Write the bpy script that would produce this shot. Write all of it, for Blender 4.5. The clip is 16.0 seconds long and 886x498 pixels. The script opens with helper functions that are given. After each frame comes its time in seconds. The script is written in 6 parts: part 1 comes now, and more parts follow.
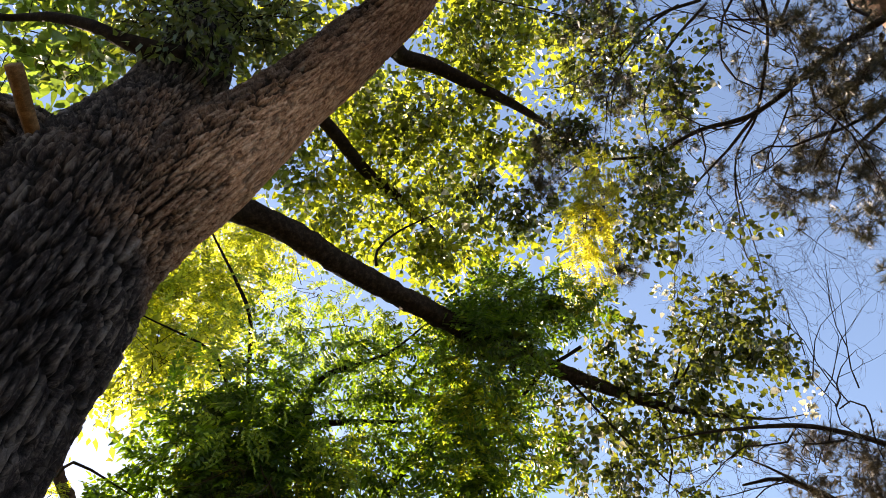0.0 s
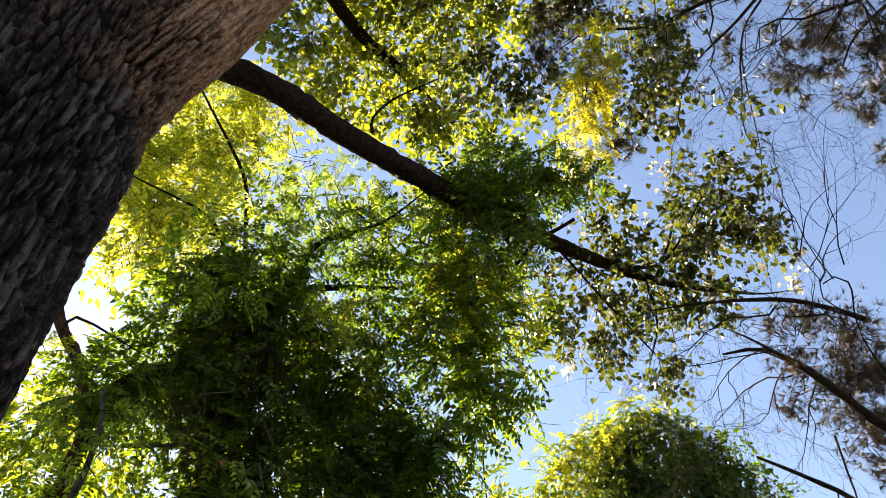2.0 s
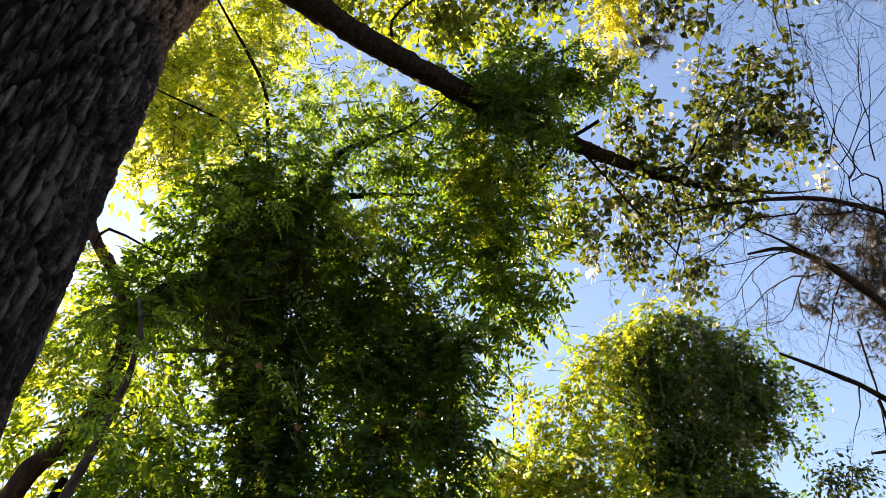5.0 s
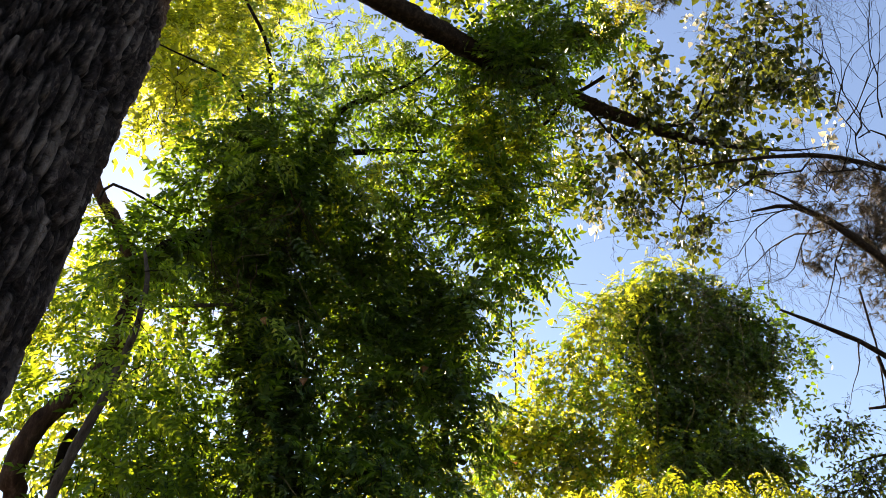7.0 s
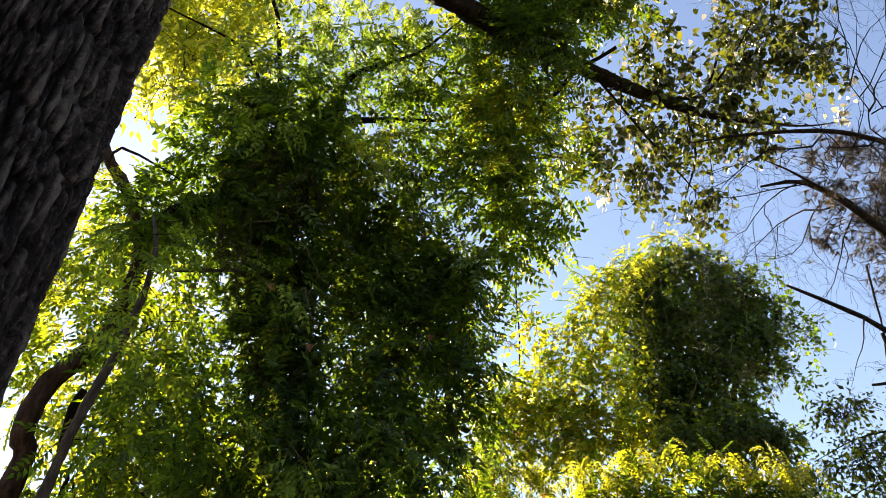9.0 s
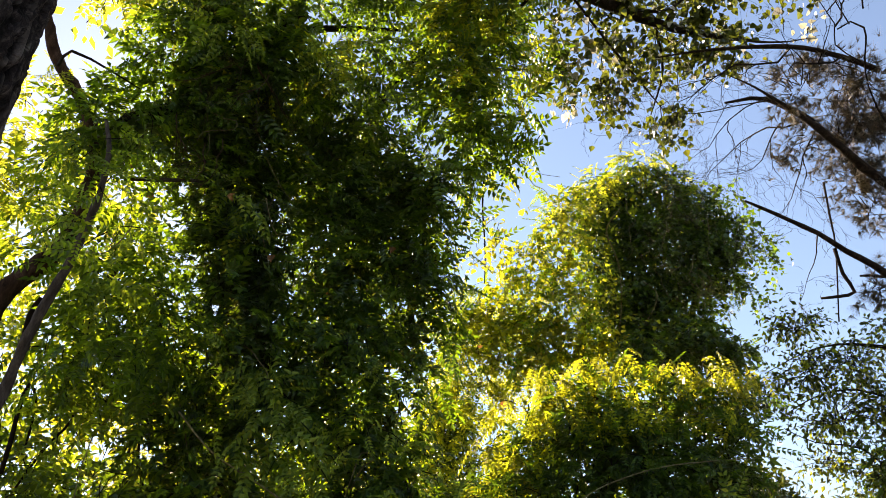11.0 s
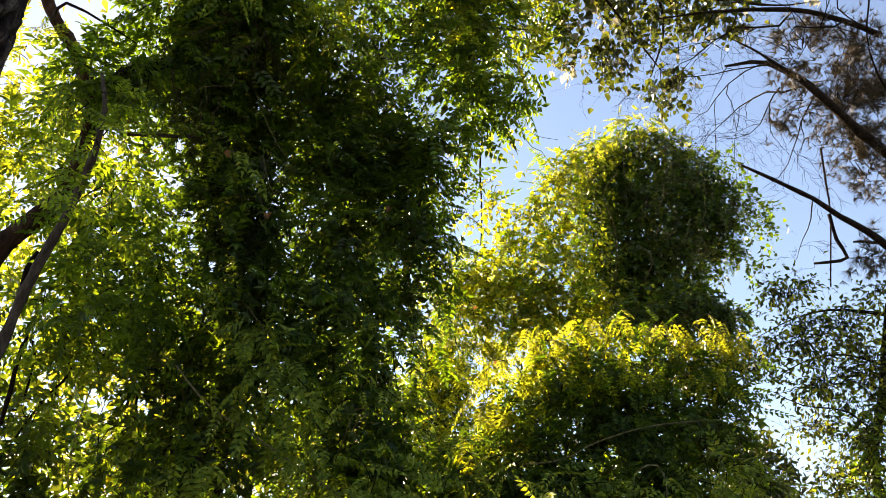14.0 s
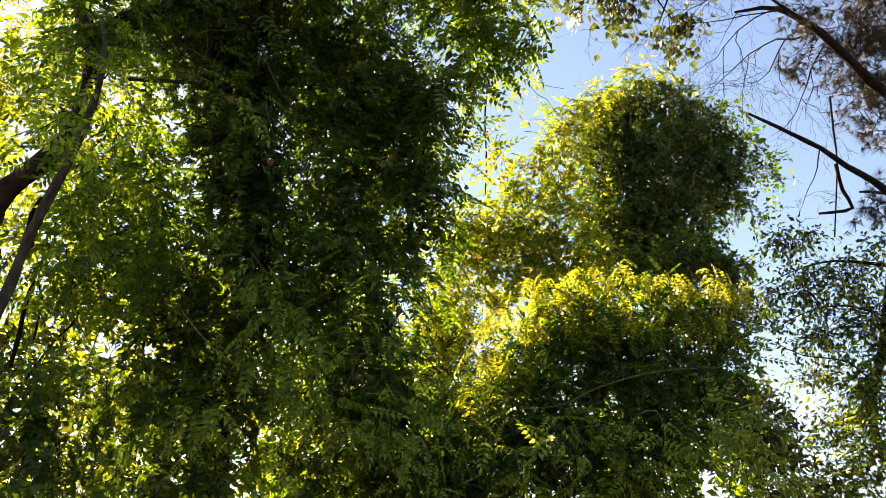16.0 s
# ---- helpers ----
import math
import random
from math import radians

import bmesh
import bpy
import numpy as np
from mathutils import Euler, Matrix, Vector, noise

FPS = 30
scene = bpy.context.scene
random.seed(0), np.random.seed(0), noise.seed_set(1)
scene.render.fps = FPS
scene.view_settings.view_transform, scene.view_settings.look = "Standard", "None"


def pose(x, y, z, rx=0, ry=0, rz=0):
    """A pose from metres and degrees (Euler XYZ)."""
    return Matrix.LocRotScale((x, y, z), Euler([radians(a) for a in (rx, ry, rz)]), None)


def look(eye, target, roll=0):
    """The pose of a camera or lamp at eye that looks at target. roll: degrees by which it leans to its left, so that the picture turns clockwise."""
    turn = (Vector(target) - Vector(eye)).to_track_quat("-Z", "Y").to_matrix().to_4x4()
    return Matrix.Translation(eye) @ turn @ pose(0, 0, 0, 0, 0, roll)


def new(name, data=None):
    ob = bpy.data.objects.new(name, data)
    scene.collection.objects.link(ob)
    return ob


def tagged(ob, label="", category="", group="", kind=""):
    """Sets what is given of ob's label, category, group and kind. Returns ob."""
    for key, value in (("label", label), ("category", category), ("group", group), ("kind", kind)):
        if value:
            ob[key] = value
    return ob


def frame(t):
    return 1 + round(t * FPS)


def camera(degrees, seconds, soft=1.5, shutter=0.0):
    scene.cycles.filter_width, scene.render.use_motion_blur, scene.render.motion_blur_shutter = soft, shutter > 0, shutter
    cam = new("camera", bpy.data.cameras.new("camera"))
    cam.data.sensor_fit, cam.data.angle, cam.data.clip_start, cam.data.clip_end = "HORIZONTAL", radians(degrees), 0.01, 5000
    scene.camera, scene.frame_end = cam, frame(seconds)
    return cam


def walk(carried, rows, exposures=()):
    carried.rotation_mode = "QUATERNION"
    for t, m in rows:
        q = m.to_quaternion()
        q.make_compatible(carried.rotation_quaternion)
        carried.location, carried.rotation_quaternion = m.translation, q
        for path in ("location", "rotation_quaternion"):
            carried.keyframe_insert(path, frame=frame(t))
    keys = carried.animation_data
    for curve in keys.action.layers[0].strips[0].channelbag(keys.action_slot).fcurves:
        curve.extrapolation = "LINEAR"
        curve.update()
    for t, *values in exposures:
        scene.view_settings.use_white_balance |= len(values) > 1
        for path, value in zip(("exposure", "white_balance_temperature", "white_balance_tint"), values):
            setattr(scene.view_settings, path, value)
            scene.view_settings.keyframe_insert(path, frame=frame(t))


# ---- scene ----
cam = camera(60.66, 16.0, soft=0.65)
ROWS = [
    (0.0, 0.000, -0.000, 1.700, 147.98, 0.53, 0.85),
    (0.5, 0.009, -0.001, 1.686, 146.33, 0.42, 0.47),
    (1.0, 0.018, 0.012, 1.662, 143.28, 0.24, 0.02),
    (1.5, 0.012, 0.033, 1.653, 140.90, 0.06, -0.21),
    (2.0, 0.010, 0.050, 1.646, 138.88, -0.04, -0.32),
    (2.5, 0.010, 0.057, 1.642, 137.64, -0.01, 0.02),
    (3.0, 0.008, 0.057, 1.637, 136.24, -0.24, 0.70),
    (3.5, 0.003, 0.055, 1.629, 135.09, -0.29, 1.16),
    (4.0, -0.003, 0.054, 1.625, 134.11, -0.43, 1.42),
    (4.2, -0.004, 0.054, 1.623, 133.72, -0.42, 1.47),
    (6.3, -0.009, 0.053, 1.601, 129.70, -0.36, 1.98),
    (6.5, -0.009, 0.053, 1.599, 129.49, -0.36, 2.00),
    (7.0, -0.009, 0.056, 1.592, 128.92, -0.66, 1.76),
    (7.5, -0.012, 0.055, 1.591, 128.48, -0.99, 1.61),
    (8.0, -0.017, 0.059, 1.584, 128.03, -1.22, 1.55),
    (8.5, -0.023, 0.061, 1.581, 127.56, -1.51, 1.51),
    (9.0, -0.027, 0.065, 1.574, 126.85, -1.66, 1.41),
    (9.5, -0.016, 0.080, 1.565, 125.61, -1.46, 1.04),
    (10.0, 0.000, 0.096, 1.553, 123.86, -1.04, 0.32),
    (10.2, 0.012, 0.100, 1.542, 123.10, -0.99, 0.07),
    (12.3, 0.055, 0.114, 1.506, 120.32, -0.80, -0.84),
    (12.5, 0.057, 0.114, 1.505, 120.23, -0.80, -0.87),
    (13.0, 0.055, 0.112, 1.498, 119.62, -1.05, -1.29),
    (13.5, 0.048, 0.110, 1.492, 119.10, -1.24, -1.51),
    (14.0, 0.050, 0.104, 1.486, 118.40, -1.49, -1.14),
    (14.5, 0.055, 0.106, 1.480, 117.72, -1.64, -0.88),
    (15.0, 0.063, 0.107, 1.471, 116.88, -1.64, -0.96),
    (15.5, 0.064, 0.110, 1.457, 115.53, -1.61, -0.76),
    (16.0, 0.062, 0.112, 1.458, 114.80, -1.91, -0.92),
]
EXPOSURES = [(0.0, 2.40, 7850, 16.0), (4.0, 2.27, 7700, 16.5), (13.0, 2.26, 8150, 17.0), (16.0, 2.34, 8200, 17.0)]
walk(cam, [(t, pose(*row)) for t, *row in ROWS], EXPOSURES)

# ---- sky and sun ----
SUN_AZ, SUN_EL = -28.0, 37.0          # degrees: left of the view's axis, above the horizon
sky_world = bpy.data.worlds.new("sky")
scene.world = sky_world
sky_world.use_nodes = True
wn = sky_world.node_tree
sky = wn.nodes.new("ShaderNodeTexSky")
sky.sky_type, sky.sun_disc = "NISHITA", False
sky.sun_elevation, sky.sun_rotation = radians(SUN_EL), radians(SUN_AZ)
sky.air_density, sky.dust_density, sky.ozone_density = 1.0, 0.1, 2.6
wn.links.new(sky.outputs[0], wn.nodes["Background"].inputs[0])
wn.nodes["Background"].inputs[1].default_value = 0.059
sun_data = bpy.data.lights.new("sun", "SUN")
sun_data.energy, sun_data.angle, sun_data.color = 5.0, radians(0.53), (1.0, 0.87, 0.72)
sun_dir = Vector((math.sin(radians(SUN_AZ)) * math.cos(radians(SUN_EL)), math.cos(radians(SUN_AZ)) * math.cos(radians(SUN_EL)), math.sin(radians(SUN_EL))))
sun = new("sun", sun_data)
sun.matrix_world = look(tuple(sun_dir * 50), (0, 0, 0))

# ---- materials ----


def node_mat(name):
    m = bpy.data.materials.new(name)
    m.use_nodes = True
    nt = m.node_tree
    return m, nt, nt.nodes["Principled BSDF"]


def ramp(nt, fac, stops):
    r = nt.nodes.new("ShaderNodeValToRGB")
    while len(r.color_ramp.elements) < len(stops):
        r.color_ramp.elements.new(0.5)
    for e, (p, c) in zip(r.color_ramp.elements, stops):
        e.position, e.color = p, (*c, 1)
    nt.links.new(fac, r.inputs[0])
    return r.outputs[0]


def noise_tex(nt, scale, detail=4.0, vec=None, rough=0.6):
    n = nt.nodes.new("ShaderNodeTexNoise")
    n.inputs["Scale"].default_value, n.inputs["Detail"].default_value, n.inputs["Roughness"].default_value = scale, detail, rough
    if vec is not None:
        nt.links.new(vec, n.inputs["Vector"])
    return n.outputs["Fac"]


def mixed(nt, a, b, fac, mode="MIX"):
    m = nt.nodes.new("ShaderNodeMix")
    m.data_type, m.blend_type = "RGBA", mode
    for value, slot in ((fac, 0), (a, 6), (b, 7)):
        if isinstance(value, (int, float)):
            m.inputs[slot].default_value = value
        elif isinstance(value, tuple):
            m.inputs[slot].default_value = (*value, 1)
        else:
            nt.links.new(value, m.inputs[slot])
    return m.outputs[2]


def coords(nt, scale=(1, 1, 1)):
    c, mp = nt.nodes.new("ShaderNodeTexCoord"), nt.nodes.new("ShaderNodeMapping")
    mp.inputs["Scale"].default_value = scale
    nt.links.new(c.outputs["Object"], mp.inputs[0])
    return mp.outputs[0]


def leaf_mat(name, young, old, glow, share=0.5, rough=0.42, spec=0.55, pale=0.0):
    """A thin leaf: glossy green face, light shining through; leaves differ from one to the next. pale: the share
    coloured whitish to imitate gloss.
    """
    m, nt, b = node_mat(name)
    one, two = nt.nodes.new("ShaderNodeNewGeometry").outputs["Random Per Island"], nt.nodes.new("ShaderNodeObjectInfo").outputs["Random"]
    total, wrap = nt.nodes.new("ShaderNodeMath"), nt.nodes.new("ShaderNodeMath")
    total.operation, wrap.operation = "ADD", "FRACT"
    nt.links.new(one, total.inputs[0])
    nt.links.new(two, total.inputs[1])
    nt.links.new(total.outputs[0], wrap.inputs[0])
    isl = wrap.outputs[0]
    patch, dull = noise_tex(nt, 5.0, 2.0, coords(nt)), noise_tex(nt, 4.1, 2.0, coords(nt, (1, 1.3, 0.9)))
    tired = ramp(nt, dull, [(0.50, (0, 0, 0)), (0.62, (0.65, 0.65, 0.65))])
    grain = noise_tex(nt, 90.0, 3.0, coords(nt))
    c1 = ramp(nt, isl, [(0.0, old), (0.55, tuple((a + c) / 2 for a, c in zip(old, young))), (0.93, young), (1.0, (young[0] * 1.7, young[1] * 1.15, young[2]))])
    c2 = mixed(nt, c1, young, ramp(nt, patch, [(0.50, (0, 0, 0)), (0.66, (0.7, 0.7, 0.7))]))
    c2 = mixed(nt, c2, tuple(x * 0.8 for x in old), tired)
    c3 = mixed(nt, c2, (0.02, 0.03, 0.01), ramp(nt, grain, [(0.5, (0, 0, 0)), (0.85, (0.45, 0.45, 0.45))]))
    # Whitish share: leaf gloss from the sky, put into the colour.
    if pale:
        c3 = mixed(nt, c3, (0.50, 0.52, 0.48), ramp(nt, isl, [(pale - 0.01, (1, 1, 1)), (pale, (0, 0, 0))]))
    nt.links.new(c3, b.inputs["Base Color"])
    b.inputs["Roughness"].default_value = rough
    b.inputs["Specular IOR Level"].default_value = spec
    t = nt.nodes.new("ShaderNodeBsdfTranslucent")
    g1 = ramp(nt, isl, [(0.0, tuple(x * 0.35 for x in glow)), (0.5, tuple(x * 0.8 for x in glow)), (0.85, (glow[0] * 1.2, glow[1] * 1.12, glow[2])), (1.0, (glow[0] * 1.5, glow[1] * 1.2, glow[2]))])
    g1 = mixed(nt, g1, tuple(x * 0.35 for x in glow), tired)
    nt.links.new(mixed(nt, g1, (0.05, 0.08, 0.01), ramp(nt, grain, [(0.55, (0, 0, 0)), (0.9, (0.4, 0.4, 0.4))])), t.inputs[0])
    if pale:
        glare_tint = mixed(nt, t.inputs[0].links[0].from_socket, (0.56, 0.57, 0.50), ramp(nt, isl, [(pale - 0.01, (1, 1, 1)), (pale, (0, 0, 0))]))
        nt.links.new(glare_tint, t.inputs[0])
    mix = nt.nodes.new("ShaderNodeMixShader")
    mix.inputs[0].default_value = share
    nt.links.new(b.outputs[0], mix.inputs[1])
    nt.links.new(t.outputs[0], mix.inputs[2])
    nt.links.new(mix.outputs[0], nt.nodes["Material Output"].inputs[0])
    return m


def bark_mat(name, crack, mid, ridge, scale=(14, 14, 4), bump=0.5, tint=None):
    m, nt, b = node_mat(name)
    v = coords(nt, scale)
    n1, n2, n3 = noise_tex(nt, 1.0, 6.0, v, 0.7), noise_tex(nt, 9.0, 5.0, v, 0.65), noise_tex(nt, 1.1, 3.0, coords(nt))
    base = ramp(nt, n1, [(0.30, crack), (0.5, mid), (0.72, ridge)])
    base = mixed(nt, base, tuple(x * 0.55 for x in mid), ramp(nt, n2, [(0.45, (0, 0, 0)), (0.7, (0.8, 0.8, 0.8))]))
    if tint:
        base = mixed(nt, base, tint, ramp(nt, n3, [(0.45, (0, 0, 0)), (0.65, (0.75, 0.75, 0.75))]))
    nt.links.new(base, b.inputs["Base Color"])
    b.inputs["Roughness"].default_value = 0.9
    b.inputs["Specular IOR Level"].default_value = 0.08
    bp = nt.nodes.new("ShaderNodeBump")
    bp.inputs["Strength"].default_value, bp.inputs["Distance"].default_value = bump, 0.012
    nt.links.new(mixed(nt, n1, n2, 0.45), bp.inputs["Height"])
    nt.links.new(bp.outputs[0], b.inputs["Normal"])
    return m


BARK_POPLAR, nt, b = node_mat("poplar_bark")   # old furrowed bark, passing into the smoother tan bark of the limb
grain_at = nt.nodes.new("ShaderNodeAttribute")
grain_at.attribute_name = "grain"
vec = grain_at.outputs["Vector"]
n1, n2, n3 = noise_tex(nt, 2.4, 8.0, vec, 0.75), noise_tex(nt, 8.0, 5.0, vec, 0.7), noise_tex(nt, 2.0, 3.0, coords(nt))
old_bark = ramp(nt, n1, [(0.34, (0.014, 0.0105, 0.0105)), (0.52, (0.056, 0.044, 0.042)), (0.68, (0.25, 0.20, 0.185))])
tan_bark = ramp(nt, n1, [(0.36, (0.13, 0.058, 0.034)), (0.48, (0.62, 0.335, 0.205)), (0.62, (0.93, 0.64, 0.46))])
nt_noise = nt.nodes.new("ShaderNodeTexNoise")
nt_noise.inputs["Scale"].default_value, nt_noise.inputs["Detail"].default_value = 3.0, 5.0
nt.links.new(vec, nt_noise.inputs["Vector"])
masks = {}
for key in ("young", "furrow", "plate", "ripe"):
    masks[key] = nt.nodes.new("ShaderNodeAttribute")
    masks[key].attribute_name = key
red_bark = ramp(nt, n1, [(0.28, (0.060, 0.028, 0.020)), (0.48, (0.21, 0.115, 0.082)), (0.68, (0.50, 0.34, 0.26))])
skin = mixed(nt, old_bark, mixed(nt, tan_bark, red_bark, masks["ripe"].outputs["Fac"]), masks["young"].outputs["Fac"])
skin = mixed(nt, skin, (0.36, 0.30, 0.27), ramp(nt, masks["plate"].outputs["Fac"], [(0.60, (0, 0, 0)), (0.95, (0.6, 0.6, 0.6))]))
skin = mixed(nt, skin, (0.05, 0.038, 0.034), ramp(nt, n2, [(0.5, (0, 0, 0)), (0.75, (0.35, 0.35, 0.35))]))
skin = mixed(nt, skin, (0.008, 0.006, 0.0058), ramp(nt, masks["furrow"].outputs["Fac"], [(0.10, (0, 0, 0)), (0.7, (0.88, 0.88, 0.88))]))
skin = mixed(nt, skin, (0.36, 0.34, 0.30), ramp(nt, noise_tex(nt, 16.0, 2.0, coords(nt, (1, 1, 0.5))), [(0.70, (0, 0, 0)), (0.78, (0.6, 0.6, 0.6))]))
warp = nt.nodes.new("ShaderNodeVectorMath")     # ragged hairline cracks between the flakes of bark
warp.operation = "MULTIPLY_ADD"
nt.links.new(nt_noise.outputs["Color"], warp.inputs[0])
warp.inputs[1].default_value = (0.7, 0.7, 0.7)
nt.links.new(vec, warp.inputs[2])
flakes = nt.nodes.new("ShaderNodeTexVoronoi")
flakes.feature = "DISTANCE_TO_EDGE"
flakes.inputs["Scale"].default_value = 2.4
nt.links.new(warp.outputs[0], flakes.inputs["Vector"])
hair = ramp(nt, flakes.outputs["Distance"], [(0.0, (0.45, 0.45, 0.45)), (0.08, (0.15, 0.15, 0.15)), (0.15, (0, 0, 0))])
skin = mixed(nt, skin, (0.012, 0.009, 0.008), mixed(nt, hair, (0, 0, 0), ramp(nt, masks["young"].outputs["Fac"], [(0.5, (0.62, 0.62, 0.62)), (1.0, (0.80, 0.80, 0.80))])))
nt.links.new(skin, b.inputs["Base Color"])
b.inputs["Roughness"].default_value, b.inputs["Specular IOR Level"].default_value = 0.9, 0.1
bump = nt.nodes.new("ShaderNodeBump")
bump.inputs["Strength"].default_value, bump.inputs["Distance"].default_value = 1.0, 0.03
nt.links.new(mixed(nt, mixed(nt, n1, n2, 0.4), (0, 0, 0), hair), bump.inputs["Height"])
nt.links.new(bump.outputs[0], b.inputs["Normal"])
BARK_DARK = bark_mat("branch_bark", (0.006, 0.0045, 0.004), (0.015, 0.011, 0.009), (0.040, 0.030, 0.025), (30, 30, 30), 0.5)
BARK_BRANCH = bark_mat("poplar_branch_bark", (0.007, 0.005, 0.004), (0.024, 0.018, 0.0145), (0.068, 0.052, 0.043), (34, 34, 34), 0.7)
BARK_GREY = bark_mat("grey_vine_bark", (0.02, 0.016, 0.013), (0.070, 0.056, 0.048), (0.15, 0.125, 0.105), (30, 30, 8), 0.5)
BARK_PINE = bark_mat("pine_bark", (0.03, 0.018, 0.014), (0.14, 0.085, 0.065), (0.34, 0.22, 0.17), (18, 18, 8), 0.6)
CUT_WOOD = bark_mat("cut_wood", (0.05, 0.026, 0.012), (0.15, 0.085, 0.040), (0.30, 0.175, 0.085), (30, 30, 6), 0.3)
BARK_RED = bark_mat("reddish_bark", (0.012, 0.008, 0.006), (0.055, 0.032, 0.023), (0.14, 0.085, 0.062), (22, 22, 8), 0.7)
DRY_TWIG = bark_mat("dry_twig", (0.012, 0.008, 0.005), (0.050, 0.032, 0.018), (0.12, 0.080, 0.045), (40, 40, 40), 0.2)
DRY_VINE = bark_mat("dry_vine", (0.05, 0.04, 0.02), (0.16, 0.14, 0.07), (0.32, 0.29, 0.17), (40, 40, 40), 0.2)
# Poplar leaf copies: crown light and low-clump shade are put into the colours.
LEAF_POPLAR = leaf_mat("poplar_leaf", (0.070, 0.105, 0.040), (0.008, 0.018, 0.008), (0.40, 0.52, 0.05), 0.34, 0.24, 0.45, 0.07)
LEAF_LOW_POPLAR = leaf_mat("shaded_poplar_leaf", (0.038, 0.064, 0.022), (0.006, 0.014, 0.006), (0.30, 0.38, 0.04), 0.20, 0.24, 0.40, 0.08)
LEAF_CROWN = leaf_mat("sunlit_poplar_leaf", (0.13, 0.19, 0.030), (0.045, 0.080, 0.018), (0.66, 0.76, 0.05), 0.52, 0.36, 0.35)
LEAF_PALE = leaf_mat("pale_leaf", (0.55, 0.55, 0.46), (0.36, 0.36, 0.29), (0.60, 0.60, 0.44), 0.50, 0.6, 0.2)
LEAF_FRESH = leaf_mat("fresh_poplar_leaf", (0.11, 0.17, 0.040), (0.040, 0.080, 0.022), (0.32, 0.50, 0.060), 0.40, 0.32)
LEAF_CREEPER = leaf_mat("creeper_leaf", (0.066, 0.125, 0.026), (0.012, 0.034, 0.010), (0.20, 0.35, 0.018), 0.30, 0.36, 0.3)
# Vine leaf copies of differing brightness: their colours carry shade and sunlight.
LEAF_SHADE = leaf_mat("shaded_vine_leaf", (0.072, 0.140, 0.024), (0.012, 0.036, 0.009), (0.24, 0.44, 0.020), 0.36, 0.36, 0.3)
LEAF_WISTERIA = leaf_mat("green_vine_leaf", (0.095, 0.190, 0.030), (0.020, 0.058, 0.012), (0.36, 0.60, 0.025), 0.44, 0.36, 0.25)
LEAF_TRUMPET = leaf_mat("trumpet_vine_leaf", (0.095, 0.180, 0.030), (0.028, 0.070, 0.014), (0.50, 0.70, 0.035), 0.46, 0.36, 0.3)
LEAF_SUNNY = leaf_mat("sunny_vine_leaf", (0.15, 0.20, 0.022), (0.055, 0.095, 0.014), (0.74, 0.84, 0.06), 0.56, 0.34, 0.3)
LEAF_FAR = leaf_mat("far_leaf", (0.13, 0.18, 0.025), (0.05, 0.085, 0.018), (0.70, 0.74, 0.06), 0.52, 0.4, 0.3)
LEAF_GREY = leaf_mat("grey_green_leaf", (0.085, 0.120, 0.045), (0.030, 0.055, 0.020), (0.30, 0.38, 0.05), 0.28, 0.4)
# Yellower copy of the vine leaf, with sunlight put into its colour.
LEAF_SUNLIT = leaf_mat("sunlit_vine_leaf", (0.24, 0.25, 0.03), (0.10, 0.13, 0.02), (0.64, 0.70, 0.04), 0.50, 0.36, 0.35)
# Young light green leaf, lightened further to stand for sun and skylight.
LEAF_YOUNG_LIT = leaf_mat("young_lit_vine_leaf", (0.20, 0.31, 0.06), (0.09, 0.17, 0.03), (0.50, 0.64, 0.05), 0.38, 0.42, 0.2)
# Brightest copy: sunlight put into the colour of leaves that lie in shade.
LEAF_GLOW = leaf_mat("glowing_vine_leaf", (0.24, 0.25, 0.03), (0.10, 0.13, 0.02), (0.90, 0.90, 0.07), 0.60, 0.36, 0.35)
# Dark leaf; inside the vine masses its darkness stands for shade.
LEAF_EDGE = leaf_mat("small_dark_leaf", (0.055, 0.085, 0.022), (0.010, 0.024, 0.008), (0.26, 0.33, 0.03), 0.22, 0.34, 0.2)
NEEDLE = leaf_mat("pine_needle", (0.050, 0.050, 0.026), (0.004, 0.006, 0.003), (0.16, 0.15, 0.06), 0.10, 0.5, 0.3)
# Browner, lighter needle copy: light on the lower brushes put into the colour.
NEEDLE_LIT = leaf_mat("lit_brown_needle", (0.125, 0.112, 0.088), (0.016, 0.016, 0.012), (0.20, 0.17, 0.09), 0.10, 0.6, 0.25)
DEAD_LEAF = leaf_mat("dead_leaf", (0.42, 0.20, 0.08), (0.22, 0.10, 0.04), (0.50, 0.22, 0.06), 0.4, 0.6)
m_soil, nt, b = node_mat("forest_soil")
nt.links.new(ramp(nt, noise_tex(nt, 14.0, 8.0, coords(nt)), [(0.3, (0.03, 0.022, 0.014)), (0.55, (0.09, 0.065, 0.035)), (0.75, (0.15, 0.12, 0.05))]), b.inputs["Base Color"])
b.inputs["Roughness"].default_value = 0.95
bump = nt.nodes.new("ShaderNodeBump")
bump.inputs["Distance"].default_value = 0.05
nt.links.new(noise_tex(nt, 30.0, 6.0, coords(nt)), bump.inputs["Height"])
nt.links.new(bump.outputs[0], b.inputs["Normal"])

# ---- building helpers ----
RNG = np.random.default_rng(7)


